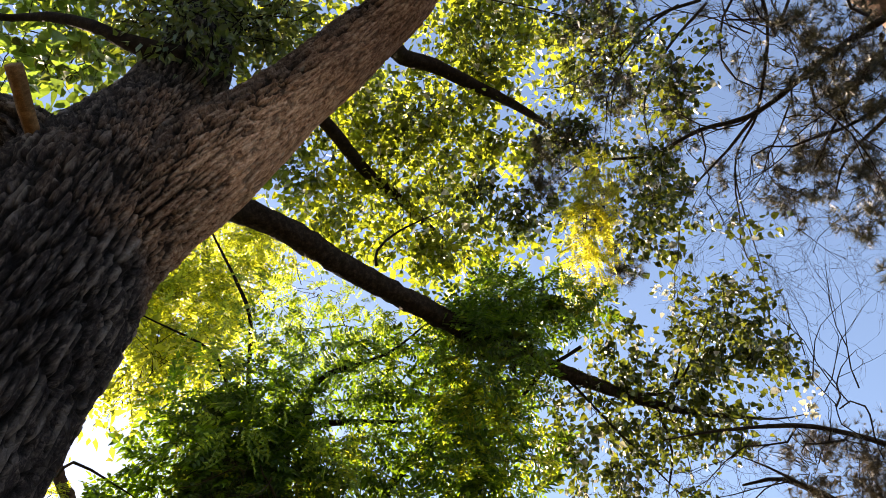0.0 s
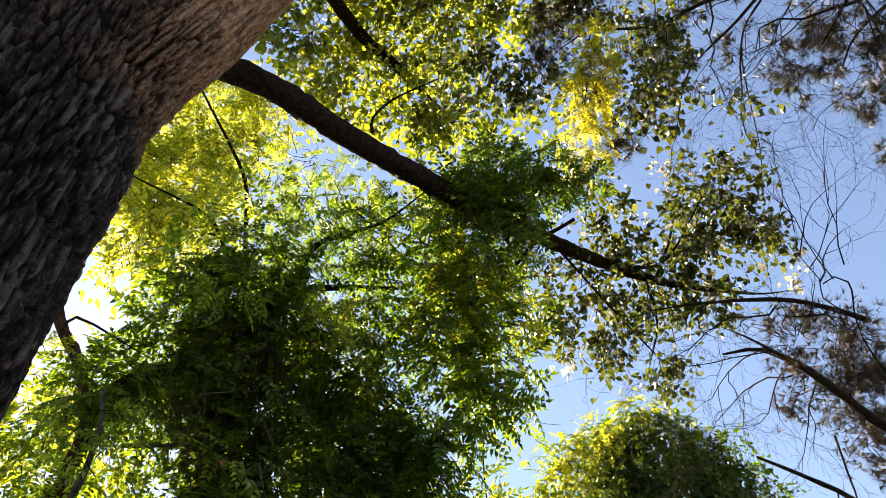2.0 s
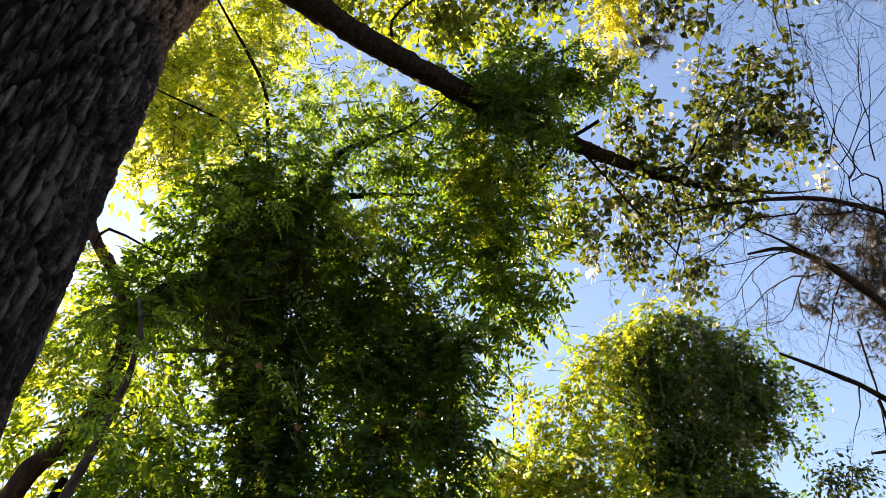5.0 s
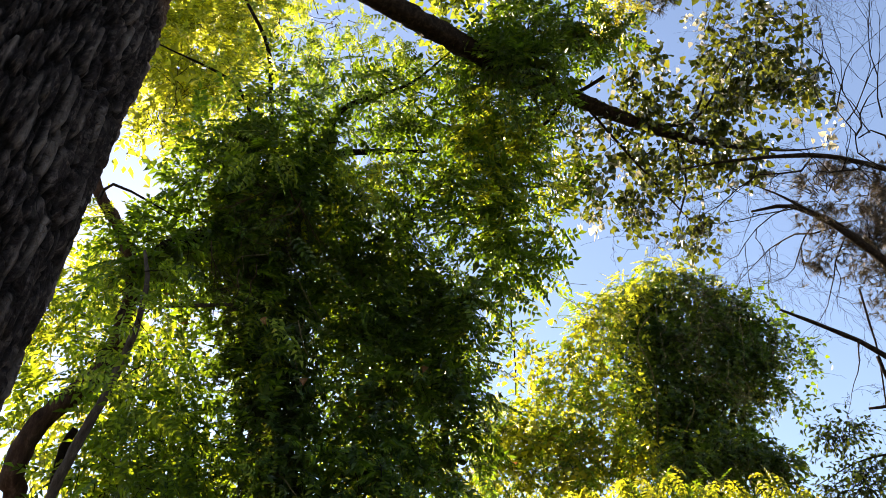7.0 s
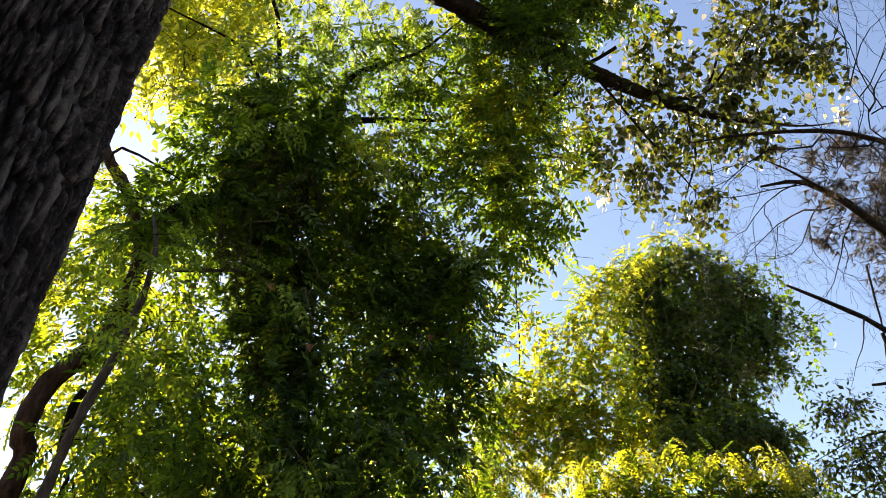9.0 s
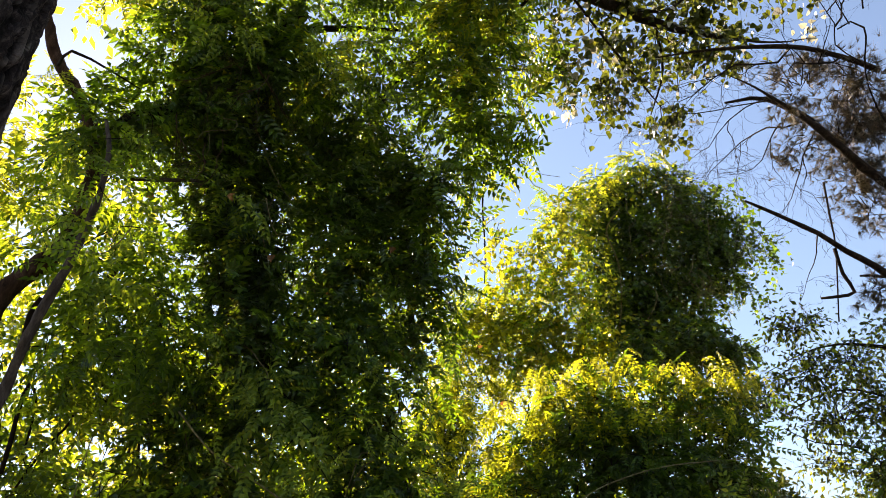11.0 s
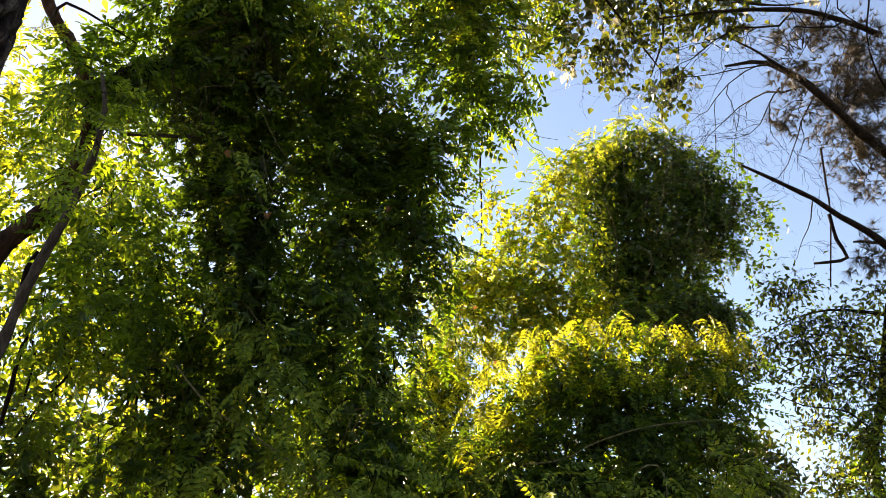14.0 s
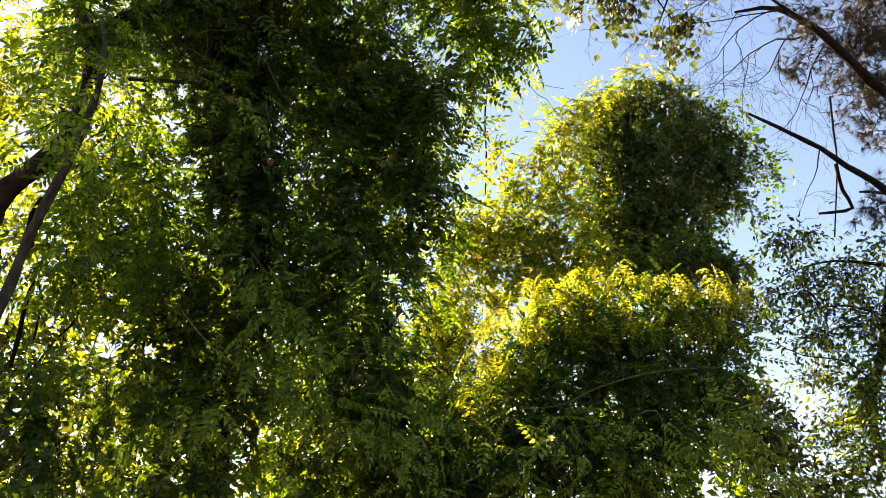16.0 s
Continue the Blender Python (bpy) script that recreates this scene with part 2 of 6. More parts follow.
def make_mesh(name, verts, tris, mat, smooth=True):
    verts, tris = np.asarray(verts, np.float32), np.asarray(tris, np.int32)
    me = bpy.data.meshes.new(name)
    me.vertices.add(len(verts))
    me.vertices.foreach_set("co", verts.ravel())
    k = tris.shape[1]
    me.loops.add(tris.size)
    me.loops.foreach_set("vertex_index", tris.ravel())
    me.polygons.add(len(tris))
    me.polygons.foreach_set("loop_start", np.arange(0, tris.size, k, dtype=np.int32))
    me.polygons.foreach_set("use_smooth", np.full(len(tris), smooth))
    me.update(calc_edges=True)
    me.materials.append(mat)
    return me


def part(name, me, parent, label="", kind=""):
    ob = new(name, me)
    ob.parent = parent
    ob.matrix_parent_inverse = parent.matrix_world.inverted()
    return tagged(ob, label=label, kind=kind)


def thing(name, base, label, category, group=""):
    ob = new(name)
    ob.empty_display_size = 0.1
    ob.matrix_world = pose(*base)
    ob.location = base
    bpy.context.view_layer.update()
    return tagged(ob, label, category, group)


def spline(points, step=0.12):
    """Points on a smooth line through the given ones, with their fourth value (the radius) carried along."""
    p = np.asarray(points, float)
    q = np.vstack([2 * p[0] - p[1], p, 2 * p[-1] - p[-2]])
    out = []
    for i in range(1, len(q) - 2):
        n = max(2, int(np.linalg.norm(q[i + 1, :3] - q[i, :3]) / step))
        t = np.linspace(0, 1, n, endpoint=False)[:, None]
        a, b_, c, d = q[i - 1], q[i], q[i + 1], q[i + 2]
        out.append(0.5 * (2 * b_ + (c - a) * t + (2 * a - 5 * b_ + 4 * c - d) * t * t + (3 * b_ - a - 3 * c + d) * t ** 3))
    out.append(p[-1:])
    return np.vstack(out)


def tube_arrays(line, sides=8, wobble=0.0, cap=True):
    """A tapered round limb along a line of (x, y, z, radius) rows."""
    line = np.asarray(line, float)
    c, r = line[:, :3], np.maximum(line[:, 3], 0.0008)
    tan = np.gradient(c, axis=0)
    tan /= np.linalg.norm(tan, axis=1)[:, None] + 1e-9
    ref = np.where(np.abs(tan[:, 2:3]) < 0.9, [[0.0, 0.0, 1.0]], [[1.0, 0.0, 0.0]])
    if np.abs(tan[:, 2]).max() > 0.9 and np.abs(tan[:, 2]).min() < 0.9:
        ref = np.tile([[0.31, 0.95, 0.05]], (len(c), 1))
    u = np.cross(tan, ref)
    u /= np.linalg.norm(u, axis=1)[:, None] + 1e-9
    w = np.cross(tan, u)
    a = np.linspace(0, 2 * np.pi, sides, endpoint=False)
    rr = r[:, None] * (1 + wobble * RNG.standard_normal((len(c), sides)))
    v = c[:, None] + rr[..., None] * (np.cos(a)[None, :, None] * u[:, None] + np.sin(a)[None, :, None] * w[:, None])
    n = len(c)
    i, j = np.meshgrid(np.arange(n - 1), np.arange(sides), indexing="ij")
    k = (j + 1) % sides
    A, B_, C_, D_ = i * sides + j, i * sides + k, (i + 1) * sides + k, (i + 1) * sides + j
    tri = np.concatenate([np.stack([A, B_, C_], -1).reshape(-1, 3), np.stack([A, C_, D_], -1).reshape(-1, 3)])
    v = v.reshape(-1, 3)
    if cap:
        v = np.vstack([v, c[:1], c[-1:]])
        jj = np.arange(sides)
        kk = (jj + 1) % sides
        tri = np.vstack([tri, np.stack([np.full(sides, n * sides), kk, jj], 1), np.stack([np.full(sides, n * sides + 1), (n - 1) * sides + jj, (n - 1) * sides + kk], 1)])
    return v, tri


def joined(arrays):
    vs, fs, o = [], [], 0
    for v, f in arrays:
        vs.append(v)
        fs.append(f + o)
        o += len(v)
    return np.vstack(vs), np.vstack(fs)


def limb(name, points, parent, mat, sides=12, wobble=0.05, step=0.10, label=""):
    v, f = tube_arrays(spline(points, step), sides, wobble)
    return part(name, make_mesh(name, v, f, mat), parent, label)


def leaf_shape(kind):
    """One leaf in its own frame: stalk at the origin, tip along +y, upper face +z."""
    if kind == "poplar":                      # broad, pointed, on a long stalk
        v = [(0, -0.45, 0.05), (0, 0.0, 0), (-0.42, 0.16, 0.07), (-0.34, 0.50, 0.05), (0, 1.0, -0.10), (0.34, 0.50, 0.05), (0.42, 0.16, 0.07), (0, 0.48, -0.03), (0.022, -0.45, 0.05)]
        f = [(1, 7, 2), (2, 7, 3), (3, 7, 4), (4, 7, 5), (5, 7, 6), (6, 7, 1), (0, 8, 1)]
        return np.array(v, float), np.array(f)
    if kind == "ovate":
        v = [(0, 0, 0), (-0.24, 0.35, 0.06), (0, 1.0, -0.08), (0.24, 0.35, 0.06), (0, 0.45, -0.02)]
        return np.array(v, float), np.array([(0, 4, 1), (1, 4, 2), (2, 4, 3), (3, 4, 0)])

    def blade(base, ang, length, width, sag):
        d, s = np.array([math.sin(ang), math.cos(ang), 0]), np.array([math.cos(ang), -math.sin(ang), 0])
        b0 = np.array(base, float)
        up = np.array([0, 0, 1.0])
        return [b0, b0 + d * length * 0.42 - s * width / 2 + up * 0.03, b0 + d * length - up * sag, b0 + d * length * 0.42 + s * width / 2 + up * 0.03]
    v, f = [], []

    def put(bl):
        o = len(v)
        v.extend(bl)
        f.extend([(o, o + 2, o + 1), (o, o + 3, o + 2)])
    if kind == "palmate":                     # five leaflets from one point
        for ang, ln in ((-1.75, 0.52), (-0.82, 0.80), (0.0, 1.0), (0.82, 0.80), (1.75, 0.52)):
            put(blade((0, 0, 0), ang, ln, 0.36 * ln + 0.05, 0.12))
    if kind == "pinnate":                     # paired leaflets along a stalk, one at the tip
        o = len(v)
        v.extend([np.array((-0.008, 0, 0)), np.array((0.008, 0, 0)), np.array((0, 1.0, -0.16))])
        f.append((o, o + 1, o + 2))
        for k in range(5):
            y = 0.20 + 0.16 * k
            ln = 0.30 - 0.025 * abs(k - 1.5)
            for s in (-1, 1):
                put(blade((0, y, -0.16 * y * y), s * (1.20 - 0.08 * k), ln, 0.14, 0.06))
        put(blade((0, 0.96, -0.15), 0.0, 0.30, 0.12, 0.06))
    if kind == "needles":                     # a brush of long thin needles
        for k in range(24):
            a, tilt = k * 2.4, 0.30 + 0.95 * ((k * 0.618) % 1.0)
            d = np.array([math.cos(a) * math.sin(tilt), math.cos(tilt), math.sin(a) * math.sin(tilt)])
            s = np.cross(d, (0.3, 0.5, 0.8))
            s = s / np.linalg.norm(s) * 0.020
            o = len(v)
            v.extend([np.array((0, 0.12 * ((k * 0.37) % 1), 0)) - s, np.array((0, 0.12 * ((k * 0.37) % 1), 0)) + s, d])
            f.append((o, o + 1, o + 2))
    return np.array(v, float), np.array(f)


SHAPES = {k: leaf_shape(k) for k in ("poplar", "ovate", "palmate", "pinnate", "needles")}


def scatter(kind, pos, tip, normal, size):
    """Many leaves of one kind: at pos, pointing along tip, face towards normal."""
    sv, sf = SHAPES[kind]
    tip = tip / (np.linalg.norm(tip, axis=1)[:, None] + 1e-9)
    x = np.cross(tip, normal)
    x /= np.linalg.norm(x, axis=1)[:, None] + 1e-9
    z = np.cross(x, tip)
    bend = RNG.uniform(0.5, 1.6, len(pos))[:, None]
    wide = RNG.uniform(0.85, 1.15, len(pos))[:, None]
    co = size[:, None, None] * (sv[None, :, 0:1] * (x * wide)[:, None] + sv[None, :, 1:2] * tip[:, None] + sv[None, :, 2:3] * (z * bend)[:, None])
    v = (pos[:, None] + co).reshape(-1, 3)
    f = (sf[None] + (np.arange(len(pos)) * len(sv))[:, None, None]).reshape(-1, 3)
    return v, f


def units(n):
    u = RNG.standard_normal((n, 3))
    return u / np.linalg.norm(u, axis=1)[:, None]


FULLNESS = {"palmate": 1.2, "pinnate": 1.25}    # small leaves, so many of them


def crown(blobs, kind, size, per=22, spread=0.16, shell=0.0, droop=0.5, up=0.5, out=0.5, twig=0.004, heart=None):
    """Leaf clumps in uneven masses. Each mass: centre, half-widths, number of leaves. Returns leaves and the twigs that bear them."""
    leaves_, twigs_ = [], []
    for centre, half, count in blobs:
        count = int(count * FULLNESS.get(kind, 1.0))
        centre, half = np.array(centre), np.array(half if hasattr(half, "__len__") else (half,) * 3, float)
        m = max(3, int(count / per))
        u = units(m)
        lump = 1 + 0.22 * np.sin(u[:, 0] * 4.1 + centre[0] * 3) * np.cos(u[:, 1] * 3.7 + centre[1] * 2 + u[:, 2] * 3.1)
        rad = (shell + (1 - shell) * RNG.random(m) ** 0.45) * lump
        cl = centre + u * rad[:, None] * half
        which = RNG.integers(0, m, count)
        sp = spread * RNG.uniform(0.5, 1.5, m)
        pos = cl[which] + RNG.standard_normal((count, 3)) * sp[which][:, None] * np.array((1, 1, 0.8))
        away = (pos - centre) / half
        away /= np.linalg.norm(away, axis=1)[:, None] + 1e-6
        tip = away * out + RNG.standard_normal((count, 3)) * 0.55 + np.array((0, 0, -droop))
        nor = away * out + RNG.standard_normal((count, 3)) * 0.5 + np.array((0, 0, up))
        leaves_.append(scatter(kind, pos, tip, nor, size * RNG.uniform(0.6, 1.25, count)))
        if twig:
            root = centre if heart is None else np.array(heart)
            for k in range(0, m, 2 if m > 40 else 1):
                a = centre + (cl[k] - centre) * 0.25 + RNG.standard_normal(3) * 0.04
                mid = (a + cl[k]) / 2 + RNG.standard_normal(3) * 0.06 * np.linalg.norm(half) / 1.7 + np.array((0, 0, 0.03))
                twigs_.append(tube_arrays(np.array([(*a, twig), (*mid, twig * 0.75), (*cl[k], twig * 0.5), (*(cl[k] + (cl[k] - mid) * 0.4), twig * 0.25)]), 4, 0, False))
    return joined(leaves_), (joined(twigs_) if twigs_ else None)


def foliage(parent, blobs, kind, size, mat, label, bark=None, name="foliage", **kw):
    lv, tw = crown(blobs, kind, size, **kw)
    part(name, make_mesh(name, *lv, mat, False), parent, label, "stuff")
    if tw is not None:
        part("twigwork", make_mesh("twigwork", *tw, bark or BARK_DARK), parent, "thin dark twigs", "stuff")


def spray(start, aim, length, radius, depth, gravity=0.0, kids=4, turn=0.6, out=None):
    """A branching bare twig: wandering line with side twigs, down to hair-thin tips."""
    out = [] if out is None else out
    n = 7
    p, d = np.array(start, float), np.array(aim, float)
    d /= np.linalg.norm(d)
    rows_ = [(*p, radius)]
    for i in range(n):
        d = d + RNG.standard_normal(3) * 0.25 + np.array((0, 0, -gravity * 0.15))
        d /= np.linalg.norm(d)
        p = p + d * length / n
        rows_.append((*p, radius * (1 - 0.8 * (i + 1) / n)))
        if depth > 0 and i >= 1 and RNG.random() < kids / n:
            side = d + RNG.standard_normal(3) * turn
            spray(p, side, length * RNG.uniform(0.4, 0.65), radius * (1 - 0.8 * (i + 1) / n) * 0.75, depth - 1, gravity, kids, turn, out)
    out.append(tube_arrays(np.array(rows_), 4 if radius < 0.008 else 6, 0.05, False))
    return out


def bare_twigs(parent, starts, mat, label, depth=2, gravity=0.0, kids=4, turn=0.6, name="deadwood"):
    arr = []
    for start, aim, length, radius in starts:
        spray(start, aim, length, radius, depth, gravity, kids, turn, arr)
    part(name, make_mesh(name, *joined(arr), mat), parent, label, "stuff")


LEAF_AREA = {"pinnate": 0.19, "palmate": 0.55, "ovate": 0.24, "poplar": 0.45}


def drape(parent, masses, kind, size, mat, label, fill=5.0, hang=0.32, step=0.075, shell=0.6, spread=0.5, name="foliage", stems=True, core=0.0, droop=0.0):
    """Leafy shoots hanging over uneven masses (centre, half-widths): leaves left and right along each shoot, faces
    turned outwards and up.
    core: how thickly the heart of each mass is filled with leaves coloured dark to stand for shade."""
    leaves_, stems_, inner = [], [], []
    for centre, half in masses:
        centre, half = np.array(centre), np.array(half, float)
        count = fill * math.pi * half[0] * half[2] / (LEAF_AREA[kind] * size * size)
        k = max(3, int(hang / step))
        m = max(4, int(count / k))
        u = units(m) + np.array((0, -0.35, 0.25))
        u /= np.linalg.norm(u, axis=1)[:, None]
        lump = 1 + 0.26 * np.sin(u[:, 0] * 5.1 + centre[0] * 7) * np.cos(u[:, 1] * 4.3 + centre[2] * 5 + u[:, 2] * 4.0)
        p = centre + u * ((shell + (1.0 - shell) * RNG.random(m) ** 0.6) * lump)[:, None] * half
        d = u * 0.6 + RNG.standard_normal((m, 3)) * 0.45 + np.array((0, 0, -0.3))
        path = [p.copy()]
        for j in range(k):
            out = (p - centre) / half
            out /= np.linalg.norm(out, axis=1)[:, None] + 1e-6
            d = d / (np.linalg.norm(d, axis=1)[:, None] + 1e-6) * 0.75 + np.array((0, 0, -0.38)) + RNG.standard_normal((m, 3)) * 0.25
            dn = d / (np.linalg.norm(d, axis=1)[:, None] + 1e-6)
            p = p + dn * step * RNG.uniform(0.7, 1.3, m)[:, None]
            path.append(p.copy())
            side = np.cross(dn, out + 0.01)
            side /= np.linalg.norm(side, axis=1)[:, None] + 1e-6
            turn = np.where((j + np.arange(m)) % 2, 1.0, -1.0)[:, None]
            tip = side * turn * 0.75 + out * 0.45 + dn * 0.35 + RNG.standard_normal((m, 3)) * spread * 0.5 + np.array((0, 0, -droop))
            nor = out * 0.55 + np.array((0, -0.1, 0.6)) + RNG.standard_normal((m, 3)) * spread * 0.7
            leaves_.append(scatter(kind, p, tip, nor, size * RNG.uniform(0.6, 1.25, m) * (1.08 - 0.3 * j / k)))
        if stems:
            line = np.stack(path, 1)
            for q in range(0, m, 2):
                stems_.append(tube_arrays(np.column_stack([line[q], np.linspace(0.0035, 0.0012, k + 1)]), 3, 0, False))
        # Filler leaves, dark in colour to stand for shade and stop the sky.
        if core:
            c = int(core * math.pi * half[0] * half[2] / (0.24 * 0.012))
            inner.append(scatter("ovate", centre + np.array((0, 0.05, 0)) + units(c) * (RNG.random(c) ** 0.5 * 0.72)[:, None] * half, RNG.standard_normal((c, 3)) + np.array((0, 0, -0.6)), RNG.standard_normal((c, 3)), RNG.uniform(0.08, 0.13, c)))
    part(name, make_mesh(name, *joined(leaves_), mat, False), parent, label, "stuff")
    if stems_:
        part("shootwork", make_mesh("shootwork", *joined(stems_), BARK_DARK), parent, "thin climbing shoots", "stuff")
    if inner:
        part("inner_foliage", make_mesh("inner_foliage", *joined(inner), LEAF_EDGE, False), parent, "filler leaves deep inside, coloured dark to stand for shade", "stuff")


def lattice_noise(p, seed=0):
    """Smooth random values at points, by hashing the corners of a unit grid."""
    i = np.floor(p).astype(np.int64)
    f = p - i
    f = f * f * (3 - 2 * f)
    tot = np.zeros(len(p))
    for dx in (0, 1):
        for dy in (0, 1):
            for dz in (0, 1):
                h = ((i[:, 0] + dx) * 73856093) ^ ((i[:, 1] + dy) * 19349663) ^ ((i[:, 2] + dz) * 83492791) ^ (seed * 2654435)
                h = (h ^ (h >> 13)) * 1274126177
                val = ((h ^ (h >> 16)) & 0xFFFF) / 65535.0
                wgt = (f[:, 0] if dx else 1 - f[:, 0]) * (f[:, 1] if dy else 1 - f[:, 1]) * (f[:, 2] if dz else 1 - f[:, 2])
                tot += val * wgt
    return tot


def plates(p, seed=0):
    """Cells scattered on a unit grid: how far each point lies from the seam between the two nearest, and a random value for the nearest."""
    i = np.floor(p).astype(np.int64)
    f1, f2, who = np.full(len(p), 9.0), np.full(len(p), 9.0), np.zeros(len(p))
    for dx in (-1, 0, 1):
        for dy in (-1, 0, 1):
            for dz in (-1, 0, 1):
                c = i + np.array((dx, dy, dz))
                h = (c[:, 0] * 73856093) ^ (c[:, 1] * 19349663) ^ (c[:, 2] * 83492791) ^ (seed * 2654435)
                h = (h ^ (h >> 13)) * 1274126177
                h = h ^ (h >> 16)
                jit = np.column_stack([(h & 0x3FF) / 1023.0, ((h >> 10) & 0x3FF) / 1023.0, ((h >> 20) & 0x3FF) / 1023.0])
                d = np.linalg.norm(c + jit - p, axis=1)
                near = d < f1
                f2 = np.where(near, f1, np.minimum(f2, d))
                who = np.where(near, ((h >> 5) & 0xFF) / 255.0, who)
                f1 = np.where(near, d, f1)
    return f2 - f1, who


# ---- ground ----
gv, n = [], 60
side = np.concatenate([-np.geomspace(400, 0.4, n // 2), np.geomspace(0.4, 400, n // 2)])
gx, gy = np.meshgrid(side, side, indexing="ij")
gz = 0.06 * np.sin(gx * 0.9) * np.cos(gy * 0.7) * np.exp(-(gx ** 2 + gy ** 2) / 900)
gi, gj = np.meshgrid(np.arange(n - 1), np.arange(n - 1), indexing="ij")
ga = gi * n + gj
ground = new("ground", make_mesh("ground", np.stack([gx, gy, gz], -1).reshape(-1, 3), np.stack([ga, ga + n, ga + n + 1, ga + 1], -1).reshape(-1, 4), m_soil))
tagged(ground, "bare brown forest soil under the trees", "ground", kind="structure")

# ---- the near poplar ----
poplar = thing("poplar_tree", (-1.30, 1.36, 0.0), "large old poplar with deeply furrowed dark bark and forked limbs", "tree")
TRUNK_LINE = [(-1.30, 1.36, -0.25, 0.43), (-1.30, 1.36, 0.6, 0.37), (-1.31, 1.37, 2.0, 0.325), (-1.32, 1.37, 3.3, 0.328), (-1.34, 1.36, 4.1, 0.33), (-1.36, 1.36, 4.7, 0.26), (-1.36, 1.36, 5.6, 0.21), (-1.45, 1.2, 6.8, 0.19)]
LIMB_LINE = [(-1.28, 1.38, 3.55, 0.20), (-1.02, 1.38, 4.52, 0.215), (-0.91, 1.38, 4.84, 0.20), (-0.72, 1.33, 5.24, 0.175), (-0.42, 1.21, 5.75, 0.16), (-0.15, 1.05, 6.18, 0.15), (-0.10, 1.05, 7.1, 0.14)]
LEFT_LINE = [(-1.40, 1.33, 3.98, 0.14), (-1.52, 1.14, 4.32, 0.105), (-1.73, 1.09, 4.45, 0.09), (-2.05, 1.00, 4.66, 0.08), (-3.0, 0.9, 5.9, 0.07)]


def barked(name, lines, mat, parent, voxel, furrow, depth, label):
    """Limbs grown together into one skin, with furrowed bark running along each of them."""
    me = make_mesh(name, *joined([tube_arrays(spline(l, 0.06), 40, 0.0) for l in lines]), mat)
    tmp = new("rough", me)
    rm = tmp.modifiers.new("skin", "REMESH")
    rm.mode, rm.voxel_size = "VOXEL", voxel
    sm = tmp.modifiers.new("ease", "SMOOTH")
    sm.factor, sm.iterations = 0.5, 14
    dg = bpy.context.evaluated_depsgraph_get()
    me2 = bpy.data.meshes.new_from_object(tmp.evaluated_get(dg))
    bpy.data.objects.remove(tmp)
    n = len(me2.vertices)
    co, no = np.empty(n * 3, np.float32), np.empty(n * 3, np.float32)
    me2.vertices.foreach_get("co", co)
    me2.vertices.foreach_get("normal", no)
    co, no = co.reshape(-1, 3).astype(float), no.reshape(-1, 3).astype(float)
    best, along, around = np.full(n, 1e9), np.zeros(n), np.zeros((n, 3))
    for li, l in enumerate(lines):
        s = spline(l, 0.08)
        length = np.concatenate([[0], np.cumsum(np.linalg.norm(np.diff(s[:, :3], axis=0), axis=1))])
        tan = np.gradient(s[:, :3], axis=0)
        tan /= np.linalg.norm(tan, axis=1)[:, None]
        for k in range(len(s)):
            d = co - s[k, :3]
            dist = np.linalg.norm(d, axis=1) / s[k, 3]
            hit = dist < best
            best[hit] = dist[hit]
            a = d[hit] @ tan[k]
            along[hit] = length[k] + a + li * 3.7
            around[hit] = d[hit] - a[:, None] * tan[k]
    near = np.full((2, n), 1e9)
    for li, l in enumerate(lines):
        for row in spline(l, 0.08)[(6 if li == 2 else 0):]:
            g = 1 if li == 2 else 0
            near[g] = np.minimum(near[g], np.linalg.norm(co - row[:3], axis=1) - row[3])
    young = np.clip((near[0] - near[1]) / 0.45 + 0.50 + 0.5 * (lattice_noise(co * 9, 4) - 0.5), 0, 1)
    young = young * np.clip(0.95 + 1.2 * (no @ np.array((0.6, 0.68, -0.42))) + 0.8 * (lattice_noise(co * 7, 14) - 0.5), 0.15, 1)    # faces turned up and towards -x, -y mix in more of old_bark
    q = around / furrow
    sway = lattice_noise(np.column_stack([q * 0.6, along / (furrow * 8)])[:, [0, 1, 3]], 3)
    wave = lattice_noise(np.column_stack([q * 0.30, along / (furrow * 10)])[:, [0, 1, 3]], 9)
    bend = lattice_noise(np.column_stack([q * 1.4, along / (furrow * 1.6)])[:, [0, 1, 3]], 10) - 0.5
    q3 = np.column_stack([q[:, 0] * 1.45 + sway * 0.8 + wave * 1.1 + bend * 0.18, q[:, 1] * 1.45 - sway * 0.8 + wave * 0.9 + bend * 0.16, q[:, 2] * 0.9 + along / (furrow * 7.0) + bend * 0.2])
    seam, who = plates(q3, 1)
    small, lot = plates(np.column_stack([q3[:, :2] * 1.7, q3[:, 2] * 1.5]), 2)
    flake = lattice_noise(np.column_stack([q[:, :2] * 3.0 + 2 * sway[:, None], q[:, 2] * 3 + along / furrow * 0.20]), 5) - 0.5
    rough = lattice_noise(np.column_stack([q[:, :2] * 5.5, q[:, 2] * 4 + along / furrow * 0.5]), 6) - 0.5
    top = np.clip((seam - 0.02) / 0.20, 0, 1)
    crack = 1 - np.clip(seam / 0.17, 0, 1)
    split = 1 - np.clip(small / 0.14, 0, 1)
    h = 0.95 * top - 0.6 + (who - 0.5) * 0.3 - split * 0.25 + (lot - 0.5) * 0.2 + flake * 0.5 + rough * 0.45
    deep = np.clip(crack + 0.45 * split - 0.3 * flake, 0, 1)
    big = lattice_noise(co * 2.2, 8) - 0.5
    co = co + no * (depth * (1 - 0.65 * np.clip(2.2 * young - 1.2, 0, 1)) * h + 0.03 * big)[:, None]
    me2.vertices.foreach_set("co", co.astype(np.float32).ravel())
    me2.polygons.foreach_set("use_smooth", np.ones(len(me2.polygons), bool))
